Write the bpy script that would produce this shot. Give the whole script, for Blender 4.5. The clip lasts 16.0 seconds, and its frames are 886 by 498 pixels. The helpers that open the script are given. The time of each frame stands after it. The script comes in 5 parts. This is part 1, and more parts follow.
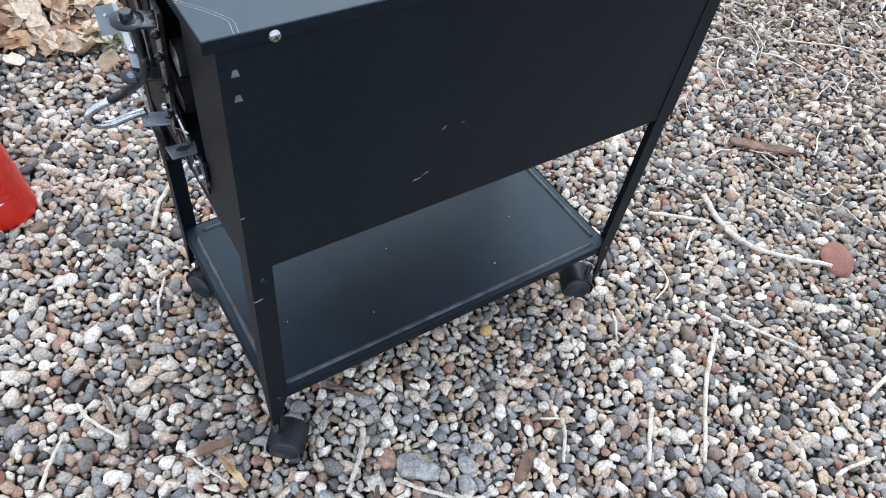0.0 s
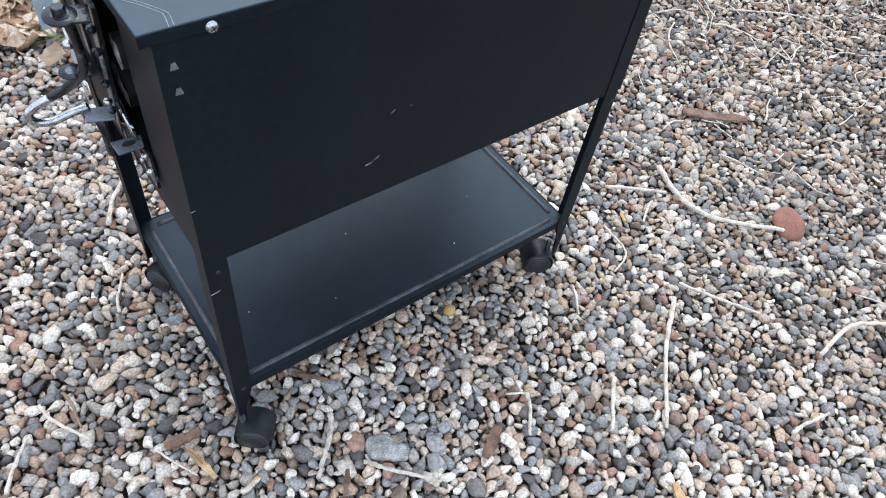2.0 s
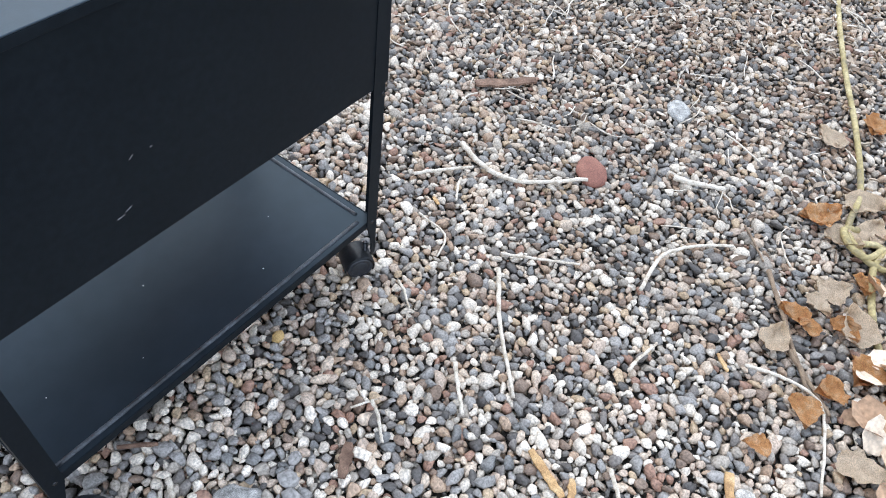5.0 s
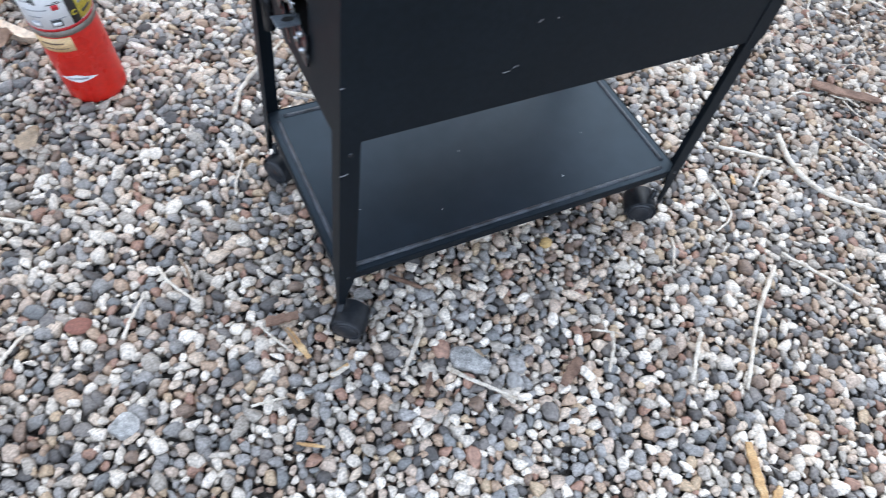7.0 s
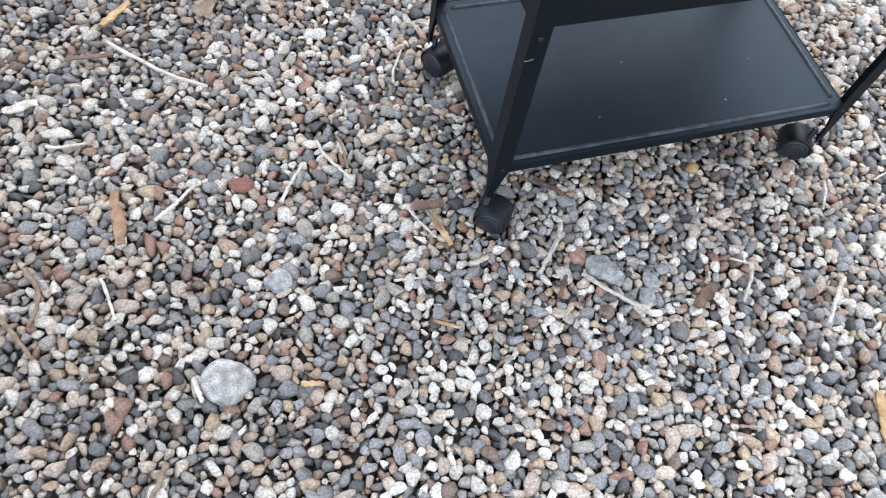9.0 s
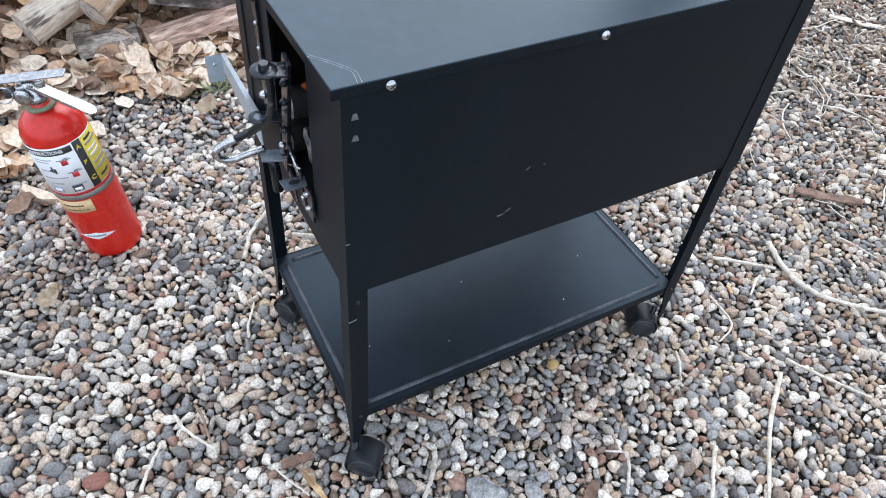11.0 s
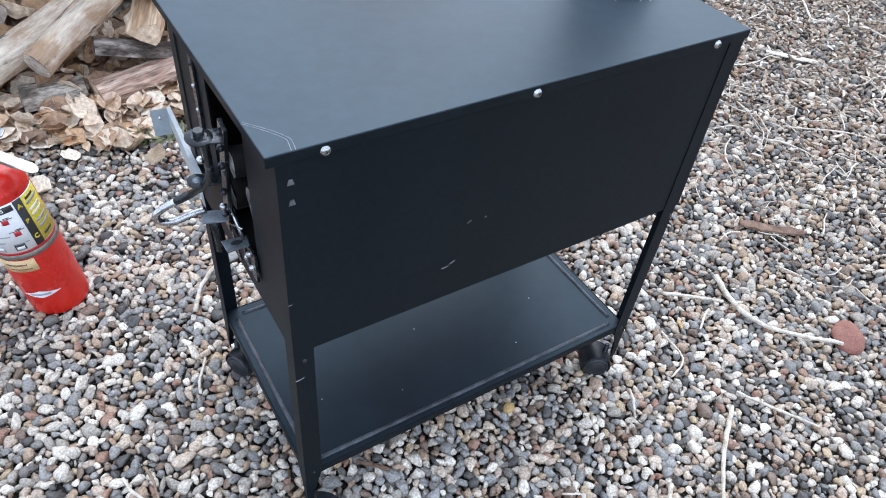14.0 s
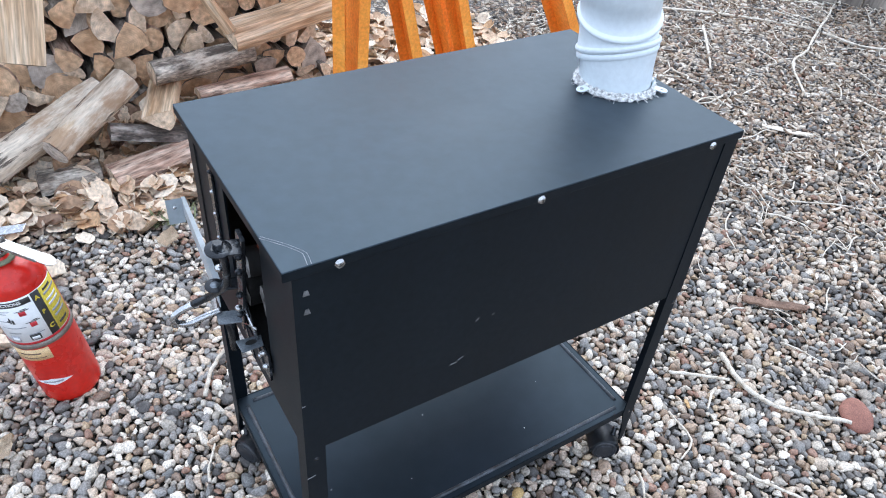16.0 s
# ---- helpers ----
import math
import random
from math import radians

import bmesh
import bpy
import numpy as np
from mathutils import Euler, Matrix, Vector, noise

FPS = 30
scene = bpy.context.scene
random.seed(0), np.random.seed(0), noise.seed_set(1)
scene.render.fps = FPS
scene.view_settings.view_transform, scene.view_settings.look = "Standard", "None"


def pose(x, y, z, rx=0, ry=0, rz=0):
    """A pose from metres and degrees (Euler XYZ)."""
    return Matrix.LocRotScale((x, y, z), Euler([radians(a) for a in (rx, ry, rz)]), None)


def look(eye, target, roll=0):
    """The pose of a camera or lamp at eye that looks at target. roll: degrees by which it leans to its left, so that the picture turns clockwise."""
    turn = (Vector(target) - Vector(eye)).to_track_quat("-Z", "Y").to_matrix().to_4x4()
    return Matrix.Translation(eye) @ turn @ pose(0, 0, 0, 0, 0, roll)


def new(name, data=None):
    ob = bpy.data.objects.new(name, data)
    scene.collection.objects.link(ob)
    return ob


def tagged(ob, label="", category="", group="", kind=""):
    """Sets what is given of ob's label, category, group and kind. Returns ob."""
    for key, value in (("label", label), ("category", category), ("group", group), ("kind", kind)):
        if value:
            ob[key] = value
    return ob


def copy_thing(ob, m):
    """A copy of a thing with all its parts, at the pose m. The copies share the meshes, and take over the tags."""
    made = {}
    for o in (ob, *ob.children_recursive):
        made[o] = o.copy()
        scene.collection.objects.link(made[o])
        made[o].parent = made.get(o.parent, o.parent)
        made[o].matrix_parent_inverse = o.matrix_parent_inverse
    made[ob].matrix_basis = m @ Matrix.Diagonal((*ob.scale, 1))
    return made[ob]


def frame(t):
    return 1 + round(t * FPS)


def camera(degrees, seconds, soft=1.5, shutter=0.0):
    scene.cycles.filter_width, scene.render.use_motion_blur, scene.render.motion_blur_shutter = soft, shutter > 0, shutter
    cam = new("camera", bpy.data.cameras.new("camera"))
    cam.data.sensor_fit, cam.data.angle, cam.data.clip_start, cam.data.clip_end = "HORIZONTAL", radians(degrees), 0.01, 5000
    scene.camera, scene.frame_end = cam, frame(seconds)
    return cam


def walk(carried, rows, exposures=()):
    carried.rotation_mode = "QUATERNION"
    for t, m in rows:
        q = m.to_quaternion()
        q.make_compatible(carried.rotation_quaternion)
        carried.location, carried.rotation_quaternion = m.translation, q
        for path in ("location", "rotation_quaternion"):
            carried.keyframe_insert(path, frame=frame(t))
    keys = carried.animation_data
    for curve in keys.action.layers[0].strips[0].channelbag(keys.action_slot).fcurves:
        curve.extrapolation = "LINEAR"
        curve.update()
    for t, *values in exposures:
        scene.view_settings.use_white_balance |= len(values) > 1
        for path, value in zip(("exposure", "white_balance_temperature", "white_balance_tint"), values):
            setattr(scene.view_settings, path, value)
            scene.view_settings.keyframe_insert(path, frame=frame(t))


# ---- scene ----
from mathutils import kdtree

cam = camera(63.0, 16.0, soft=1.0, shutter=0.2)

PATH = [
    (0, (-0.163, -0.582, 1.248), (0.663, 0.436, -0.262), 9.1),
    (0.5, (-0.16, -0.579, 1.248), (0.669, 0.436, -0.263), 9.3),
    (1, (-0.156, -0.577, 1.252), (0.678, 0.42, -0.268), 9.4),
    (1.5, (-0.152, -0.583, 1.258), (0.707, 0.396, -0.26), 9.3),
    (2, (-0.149, -0.595, 1.258), (0.726, 0.34, -0.278), 9.5),
    (2.5, (-0.141, -0.604, 1.243), (0.759, 0.256, -0.322), 10.2),
    (3, (-0.128, -0.625, 1.234), (0.81, 0.149, -0.353), 9.2),
    (3.5, (-0.1, -0.634, 1.232), (0.913, 0.025, -0.362), 9.7),
    (4, (-0.058, -0.634, 1.253), (1.031, 0.027, -0.289), 8.2),
    (4.2, (-0.038, -0.635, 1.263), (1.091, 0.029, -0.248), 8.4),
    (6.3, (-0.05, -0.668, 1.258), (0.898, 0.116, -0.32), 11.4),
    (6.5, (-0.088, -0.676, 1.242), (0.729, 0.181, -0.37), 10.6),
    (7, (-0.241, -0.628, 1.231), (0.428, 0.323, -0.396), 11.8),
    (7.5, (-0.428, -0.608, 1.234), (0.042, 0.412, -0.422), 9.9),
    (8, (-0.435, -0.614, 1.222), (-0.048, 0.427, -0.44), 13.2),
    (8.5, (-0.383, -0.647, 1.208), (-0.038, 0.284, -0.528), 11.9),
    (9, (-0.384, -0.662, 1.199), (0.042, 0.23, -0.54), 11.4),
    (9.5, (-0.326, -0.639, 1.256), (0.288, 0.406, -0.335), 9.5),
    (10, (-0.275, -0.628, 1.277), (0.44, 0.446, -0.251), 7.7),
    (10.2, (-0.264, -0.63, 1.28), (0.46, 0.472, -0.224), 6.8),
    (12.3, (-0.234, -0.612, 1.313), (0.538, 0.582, -0.093), 7.2),
    (12.5, (-0.235, -0.612, 1.312), (0.552, 0.578, -0.09), 7.3),
    (13, (-0.222, -0.61, 1.316), (0.599, 0.59, -0.057), 6.9),
    (13.5, (-0.21, -0.617, 1.328), (0.621, 0.576, -0.045), 5.8),
    (14, (-0.207, -0.622, 1.327), (0.641, 0.562, -0.044), 6.3),
    (14.5, (-0.215, -0.618, 1.33), (0.612, 0.597, -0.026), 5.5),
    (15, (-0.209, -0.611, 1.363), (0.649, 0.635, 0.055), 5.3),
    (15.5, (-0.207, -0.607, 1.379), (0.668, 0.66, 0.102), 5.1),
    (16, (-0.209, -0.603, 1.391), (0.677, 0.682, 0.141), 5.1),
]
walk(cam, [(t, look(eye, target, roll)) for t, eye, target, roll in PATH], [(0.0, 0.97, 6420, 10), (4.0, 0.95, 6480, 10), (7.0, 0.95, 6200, 10), (9.5, 0.93, 6450, 10), (13.0, 1.0, 6220, 10), (16.0, 1.0, 6180, 10)])

# ---- light ----
world = bpy.data.worlds.new("overcast_sky")
scene.world = world
world.use_nodes = True
wn, wl = world.node_tree.nodes, world.node_tree.links
wn.clear()
sky = wn.new("ShaderNodeTexSky")
sky.sky_type, sky.sun_disc = "NISHITA", False
sky.sun_elevation, sky.sun_rotation = radians(50), radians(37)
sky.air_density, sky.dust_density, sky.ozone_density = 1.0, 3.0, 1.0
cloud = wn.new("ShaderNodeMixRGB")
cloud.inputs[0].default_value = 0.85
cloud.inputs[2].default_value = (7.0, 7.9, 9.4, 1)
back = wn.new("ShaderNodeBackground")
back.inputs[1].default_value = 0.12
wout = wn.new("ShaderNodeOutputWorld")
wl.new(sky.outputs[0], cloud.inputs[1])
wl.new(cloud.outputs[0], back.inputs[0])
wl.new(back.outputs[0], wout.inputs[0])

sun = new("sun", bpy.data.lights.new("sun", "SUN"))
sun.data.energy, sun.data.angle, sun.data.color = 0.8, radians(45), (0.93, 0.97, 1.0)
sun.matrix_world = look((1.5, 2.0, 3.0), (0, 0, 0))


# ---- materials ----
def mat(name, stops, scale=20.0, rough=(0.5, 0.7), metal=0.0, bump=0.2, bump_scale=None, stretch=(1, 1, 1),
        fine=0.15, fine_scale=None, random_shift=False, spec=0.5, island=False, single=False):
    """A surface whose colour runs over a ramp by coarse noise, with finer mottling and relief."""
    m = bpy.data.materials.new(name)
    m.use_nodes = True
    n, l = m.node_tree.nodes, m.node_tree.links
    bsdf = n["Principled BSDF"]
    tc = n.new("ShaderNodeTexCoord")
    mp = n.new("ShaderNodeMapping")
    mp.inputs["Scale"].default_value = stretch
    l.new(tc.outputs["Object"], mp.inputs["Vector"])
    if random_shift:
        info = n.new("ShaderNodeObjectInfo")
        mul = n.new("ShaderNodeMath")
        mul.operation = "MULTIPLY"
        mul.inputs[1].default_value = 37.0
        l.new(info.outputs["Random"], mul.inputs[0])
        l.new(mul.outputs[0], mp.inputs["Location"])
    big = n.new("ShaderNodeTexNoise")
    big.inputs["Scale"].default_value, big.inputs["Detail"].default_value = scale, 6
    l.new(mp.outputs[0], big.inputs["Vector"])
    ramp = n.new("ShaderNodeValToRGB")
    el = ramp.color_ramp.elements
    while len(el) < len(stops):
        el.new(0.5)
    for e, (p, c) in zip(el, stops):
        e.position, e.color = p, (*c, 1)
    if island or single:
        pick = n.new("ShaderNodeObjectInfo" if single else "ShaderNodeNewGeometry")
        l.new(pick.outputs["Random" if single else "Random Per Island"], ramp.inputs[0])
        ramp.color_ramp.interpolation = "CONSTANT"
    else:
        l.new(big.outputs["Fac"], ramp.inputs[0])
    small = n.new("ShaderNodeTexNoise")
    small.inputs["Scale"].default_value, small.inputs["Detail"].default_value = fine_scale or scale * 9, 5
    l.new(mp.outputs[0], small.inputs["Vector"])
    rng = n.new("ShaderNodeMapRange")
    rng.inputs["From Min"].default_value, rng.inputs["From Max"].default_value = 0.3, 0.7
    rng.inputs["To Min"].default_value, rng.inputs["To Max"].default_value = 1 - fine * 2, 1 + fine * 2
    l.new(small.outputs["Fac"], rng.inputs["Value"])
    mix = n.new("ShaderNodeMixRGB")
    mix.blend_type, mix.inputs[0].default_value = "MULTIPLY", 1.0
    l.new(ramp.outputs[0], mix.inputs[1])
    l.new(rng.outputs[0], mix.inputs[2])
    l.new(mix.outputs[0], bsdf.inputs["Base Color"])
    rr = n.new("ShaderNodeMapRange")
    rr.inputs["To Min"].default_value, rr.inputs["To Max"].default_value = rough
    l.new(big.outputs["Fac"], rr.inputs["Value"])
    l.new(rr.outputs[0], bsdf.inputs["Roughness"])
    bsdf.inputs["Metallic"].default_value = metal
    bsdf.inputs["Specular IOR Level"].default_value = spec
    if bump:
        rel = n.new("ShaderNodeTexNoise")
        rel.inputs["Scale"].default_value, rel.inputs["Detail"].default_value = bump_scale or scale * 4, 6
        l.new(mp.outputs[0], rel.inputs["Vector"])
        b = n.new("ShaderNodeBump")
        b.inputs["Strength"].default_value, b.inputs["Distance"].default_value = bump, 0.004
        l.new(rel.outputs["Fac"], b.inputs["Height"])
        l.new(b.outputs[0], bsdf.inputs["Normal"])
    return m


def endgrain(name, dark, light):
    """A sawn or split log end: growth rings and radial cracks."""
    m = mat(name, [(0.3, dark), (0.7, light)], 9, (0.8, 0.9), bump=0.5, bump_scale=60, random_shift=True, fine=0.2, fine_scale=60)
    n, l = m.node_tree.nodes, m.node_tree.links
    bsdf = n["Principled BSDF"]
    tc = n.new("ShaderNodeTexCoord")
    w = n.new("ShaderNodeTexWave")
    w.wave_type, w.rings_direction = "RINGS", "Z"
    w.inputs["Scale"].default_value, w.inputs["Distortion"].default_value, w.inputs["Detail"].default_value = 70, 7, 4
    l.new(tc.outputs["Object"], w.inputs["Vector"])
    mx = n.new("ShaderNodeMixRGB")
    mx.blend_type, mx.inputs[0].default_value = "MULTIPLY", 0.12
    src = bsdf.inputs["Base Color"].links[0].from_socket
    l.new(src, mx.inputs[1])
    l.new(w.outputs["Color"], mx.inputs[2])
    l.new(mx.outputs[0], bsdf.inputs["Base Color"])
    return m


def patches(m, colour, scale, edge, stretch=(1, 1, 1), amount=1.0, soft=0.05):
    """Flakes and stains of another colour with ragged outlines."""
    n, l = m.node_tree.nodes, m.node_tree.links
    bsdf = n["Principled BSDF"]
    tc, mp, ns, rr, mx = n.new("ShaderNodeTexCoord"), n.new("ShaderNodeMapping"), n.new("ShaderNodeTexNoise"), n.new("ShaderNodeMapRange"), n.new("ShaderNodeMixRGB")
    mp.inputs["Scale"].default_value = stretch
    info, mul = n.new("ShaderNodeObjectInfo"), n.new("ShaderNodeMath")
    mul.operation = "MULTIPLY"
    mul.inputs[1].default_value = 53.0
    l.new(info.outputs["Random"], mul.inputs[0])
    l.new(mul.outputs[0], mp.inputs["Location"])
    l.new(tc.outputs["Object"], mp.inputs["Vector"])
    l.new(mp.outputs[0], ns.inputs["Vector"])
    ns.inputs["Scale"].default_value, ns.inputs["Detail"].default_value, ns.inputs["Roughness"].default_value = scale, 7, 0.65
    rr.inputs["From Min"].default_value, rr.inputs["From Max"].default_value = edge - soft, edge + soft
    rr.inputs["To Max"].default_value = amount
    l.new(ns.outputs["Fac"], rr.inputs["Value"])
    l.new(rr.outputs[0], mx.inputs[0])
    l.new(bsdf.inputs["Base Color"].links[0].from_socket, mx.inputs[1])
    mx.inputs[2].default_value = (*colour, 1)
    l.new(mx.outputs[0], bsdf.inputs["Base Color"])
    return m


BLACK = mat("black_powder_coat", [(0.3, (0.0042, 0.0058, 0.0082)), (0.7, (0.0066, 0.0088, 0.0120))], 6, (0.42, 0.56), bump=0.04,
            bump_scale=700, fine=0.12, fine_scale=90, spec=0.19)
# dusty lid, paler than BLACK: sky sheen and smoke haze put into its colour
LID = mat("sky_paled_dusty_lid", [(0.3, (0.010, 0.014, 0.019)), (0.7, (0.019, 0.026, 0.035))], 4, (0.42, 0.56), bump=0.03,
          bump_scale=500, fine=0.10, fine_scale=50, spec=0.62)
SHELF = mat("dusty_black_steel", [(0.3, (0.008, 0.011, 0.015)), (0.7, (0.014, 0.019, 0.027))], 3, (0.42, 0.52), bump=0.02,
            bump_scale=600, fine=0.07, fine_scale=25, spec=0.34)
RUBBER = mat("black_plastic", [(0.3, (0.014, 0.017, 0.022)), (0.7, (0.030, 0.035, 0.043))], 30, (0.32, 0.46), bump=0.05)
# last stop: pale flecks painted in place of highlights on the glossy iron
IRON = mat("oily_iron_with_glints", [(0.3, (0.012, 0.014, 0.017)), (0.6, (0.030, 0.034, 0.040)), (0.74, (0.14, 0.155, 0.17))], 60, (0.16, 0.32), 0.5, 0.10)
STEEL = mat("blue_grey_steel", [(0.3, (0.10, 0.12, 0.14)), (0.7, (0.20, 0.23, 0.26))], 40, (0.3, 0.45), 0.5, 0.05)
CHROME = mat("worn_chrome", [(0.3, (0.34, 0.35, 0.36)), (0.7, (0.60, 0.61, 0.62))], 90, (0.15, 0.35), 1.0, 0.1)
GALV = mat("galvanised_steel", [(0.3, (0.40, 0.46, 0.50)), (0.7, (0.50, 0.56, 0.60))], 14, (0.42, 0.55), 0.6, 0.02, fine=0.03)
PIPE = mat("galvanised_pipe", [(0.3, (0.66, 0.73, 0.77)), (0.7, (0.74, 0.81, 0.85))], 14, (0.38, 0.52), 0.0, 0.02, fine=0.02)
WOOL = mat("silver_fibre_rope", [(0.32, (0.30, 0.30, 0.30)), (0.6, (0.82, 0.82, 0.81))], 160, (0.5, 0.8), 0.2, 1.0, bump_scale=260)
# rubbed shelf bead; the highlight along it is put into the colour too
WORN_GLINT = mat("rubbed_edge_glint", [(0.35, (0.012, 0.015, 0.02)), (0.65, (0.06, 0.07, 0.085))], 30, (0.35, 0.5), bump=0.05, fine=0.2)
SCRATCH = mat("bare_metal_scratch", [(0.3, (0.20, 0.21, 0.23)), (0.7, (0.38, 0.38, 0.40))], 60, (0.5, 0.7), 0.3, 0)
TAB = mat("dull_bare_steel", [(0.3, (0.09, 0.095, 0.10)), (0.7, (0.20, 0.205, 0.21))], 90, (0.5, 0.7), 0.3, 0.1)
# soot and char; also painted shade for the slot and bolt hole
HOLE = mat("soot_and_hole_black", [(0.3, (0.004, 0.004, 0.004)), (0.7, (0.012, 0.011, 0.010))], 20, (0.85, 0.95), bump=0.6)
RED = mat("red_enamel", [(0.3, (0.52, 0.014, 0.008)), (0.7, (0.66, 0.022, 0.012))], 12, (0.22, 0.34), bump=0.03, fine=0.06)
LABEL_W = mat("white_label", [(0.3, (0.78, 0.79, 0.80)), (0.7, (0.83, 0.84, 0.85))], 30, (0.4, 0.5), bump=0, fine=0.02)
LABEL_K = mat("black_print_and_recess", [(0.3, (0.02, 0.02, 0.02)), (0.7, (0.035, 0.035, 0.035))], 30, (0.4, 0.5), bump=0)
LABEL_Y = mat("yellow_label", [(0.3, (0.60, 0.46, 0.03)), (0.7, (0.68, 0.55, 0.06))], 30, (0.4, 0.5), bump=0)
LABEL_R = mat("red_print", [(0.3, (0.50, 0.02, 0.03)), (0.7, (0.6, 0.03, 0.04))], 30, (0.4, 0.5), bump=0)
LABEL_C = mat("cream_tag", [(0.3, (0.62, 0.42, 0.20)), (0.7, (0.74, 0.55, 0.32))], 40, (0.6, 0.7), bump=0)
LABEL_G = mat("grey_print", [(0.3, (0.30, 0.31, 0.34)), (0.7, (0.40, 0.41, 0.44))], 40, (0.5, 0.6), bump=0)
STRAP = mat("dull_strap", [(0.3, (0.16, 0.13, 0.11)), (0.7, (0.30, 0.27, 0.24))], 60, (0.5, 0.7), 0.4, 0.2)
OLIVE = mat("olive_gasket", [(0.3, (0.16, 0.18, 0.10)), (0.7, (0.22, 0.23, 0.15))], 40, (0.6, 0.7), bump=0.1)
ORANGE = mat("orange_paint", [(0.28, (0.86, 0.27, 0.03)), (0.6, (0.93, 0.36, 0.05)), (0.72, (0.93, 0.42, 0.10))], 12, (0.4, 0.6), bump=0.15, fine=0.08)
SOIL = mat("grit_and_soil", [(0.3, (0.020, 0.018, 0.016)), (0.5, (0.042, 0.038, 0.034)), (0.7, (0.10, 0.09, 0.08))], 90, (0.9, 1.0), bump=1.0, bump_scale=70, fine=0.3)
STONE_STOPS = [(0.0, (0.33, 0.312, 0.287)), (0.09, (0.52, 0.495, 0.455)), (0.18, (0.165, 0.158, 0.155)), (0.25, (0.43, 0.365, 0.315)),
               (0.33, (0.225, 0.228, 0.232)), (0.41, (0.60, 0.575, 0.53)), (0.49, (0.078, 0.076, 0.077)), (0.545, (0.355, 0.272, 0.21)),
               (0.61, (0.275, 0.278, 0.284)), (0.69, (0.51, 0.445, 0.38)), (0.77, (0.19, 0.145, 0.118)), (0.825, (0.165, 0.174, 0.182)),
               (0.87, (0.28, 0.178, 0.14)), (0.905, (0.41, 0.33, 0.24)), (0.94, (0.70, 0.675, 0.63))]
STONE_STOPS = [(p, tuple(k * (sum(c) / 3 + (v - sum(c) / 3) * 1.05) for v, k in zip(c, (0.965, 0.94, 0.91)))) for p, c in STONE_STOPS]
PEBBLE = mat("river_pebbles", STONE_STOPS, 60, (0.40, 0.66), bump=0.34, bump_scale=130, fine=0.22, fine_scale=230, island=True, spec=0.5)
PEBBLE_ONE = mat("river_pebble", STONE_STOPS, 0.8, (0.40, 0.66), bump=0.30, bump_scale=1.8, fine=0.22, fine_scale=3.0, random_shift=True, spec=0.5, single=True)
for m in (BLACK, SHELF, LID):
    m.node_tree.nodes["Principled BSDF"].inputs["Specular Tint"].default_value = (0.58, 0.83, 1.0, 1)


def tone_by_x(m):
    """Multiplies the pebble colour along x: palest by the cart, darker and browner to either side."""
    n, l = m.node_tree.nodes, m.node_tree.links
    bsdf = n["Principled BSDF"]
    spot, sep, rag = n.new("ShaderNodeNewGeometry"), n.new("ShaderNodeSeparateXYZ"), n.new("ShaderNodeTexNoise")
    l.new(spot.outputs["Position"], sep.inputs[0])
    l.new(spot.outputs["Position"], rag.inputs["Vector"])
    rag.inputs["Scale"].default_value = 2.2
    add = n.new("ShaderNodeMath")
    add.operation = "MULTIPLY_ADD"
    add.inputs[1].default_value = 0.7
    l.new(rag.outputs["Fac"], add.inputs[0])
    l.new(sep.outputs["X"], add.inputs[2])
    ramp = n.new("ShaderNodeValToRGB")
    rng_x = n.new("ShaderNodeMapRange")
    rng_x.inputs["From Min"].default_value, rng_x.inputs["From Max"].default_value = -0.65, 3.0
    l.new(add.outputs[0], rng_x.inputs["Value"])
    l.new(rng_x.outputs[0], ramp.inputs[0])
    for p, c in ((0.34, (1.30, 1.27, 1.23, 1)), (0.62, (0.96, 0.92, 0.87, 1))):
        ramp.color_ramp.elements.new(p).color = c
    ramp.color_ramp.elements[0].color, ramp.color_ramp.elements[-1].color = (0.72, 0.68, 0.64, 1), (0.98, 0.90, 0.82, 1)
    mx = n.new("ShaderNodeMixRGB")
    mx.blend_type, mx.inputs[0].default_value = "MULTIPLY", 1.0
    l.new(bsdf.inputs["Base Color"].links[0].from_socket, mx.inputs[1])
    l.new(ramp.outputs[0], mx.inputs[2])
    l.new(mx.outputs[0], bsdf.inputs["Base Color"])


tone_by_x(PEBBLE)
tone_by_x(PEBBLE_ONE)
ROCK = mat("pale_speckled_rock", [(0.3, (0.22, 0.21, 0.19)), (0.5, (0.38, 0.36, 0.33)), (0.66, (0.58, 0.55, 0.50))], 55, (0.7, 0.85), bump=0.6, fine=0.25)
GREYROCK = mat("blue_grey_rock", [(0.3, (0.20, 0.20, 0.19)), (0.5, (0.36, 0.355, 0.34)), (0.68, (0.54, 0.53, 0.51))], 70, (0.7, 0.85), bump=0.8, fine=0.25)
REDROCK = mat("red_brown_stone", [(0.3, (0.19, 0.075, 0.055)), (0.7, (0.28, 0.125, 0.09))], 30, (0.7, 0.85), bump=0.3, fine=0.15)
YELSTONE = mat("ochre_stone", [(0.3, (0.42, 0.27, 0.10)), (0.7, (0.55, 0.38, 0.16))], 40, (0.6, 0.75), bump=0.3)
TWIG = mat("bleached_twig", [(0.3, (0.40, 0.33, 0.25)), (0.48, (0.62, 0.56, 0.47)), (0.7, (0.74, 0.69, 0.61))], 60, (0.75, 0.9), bump=0.3, random_shift=True)
TWIG_B = mat("brown_twig", [(0.3, (0.16, 0.11, 0.075)), (0.7, (0.34, 0.25, 0.17))], 60, (0.8, 0.9), bump=0.5, random_shift=True)
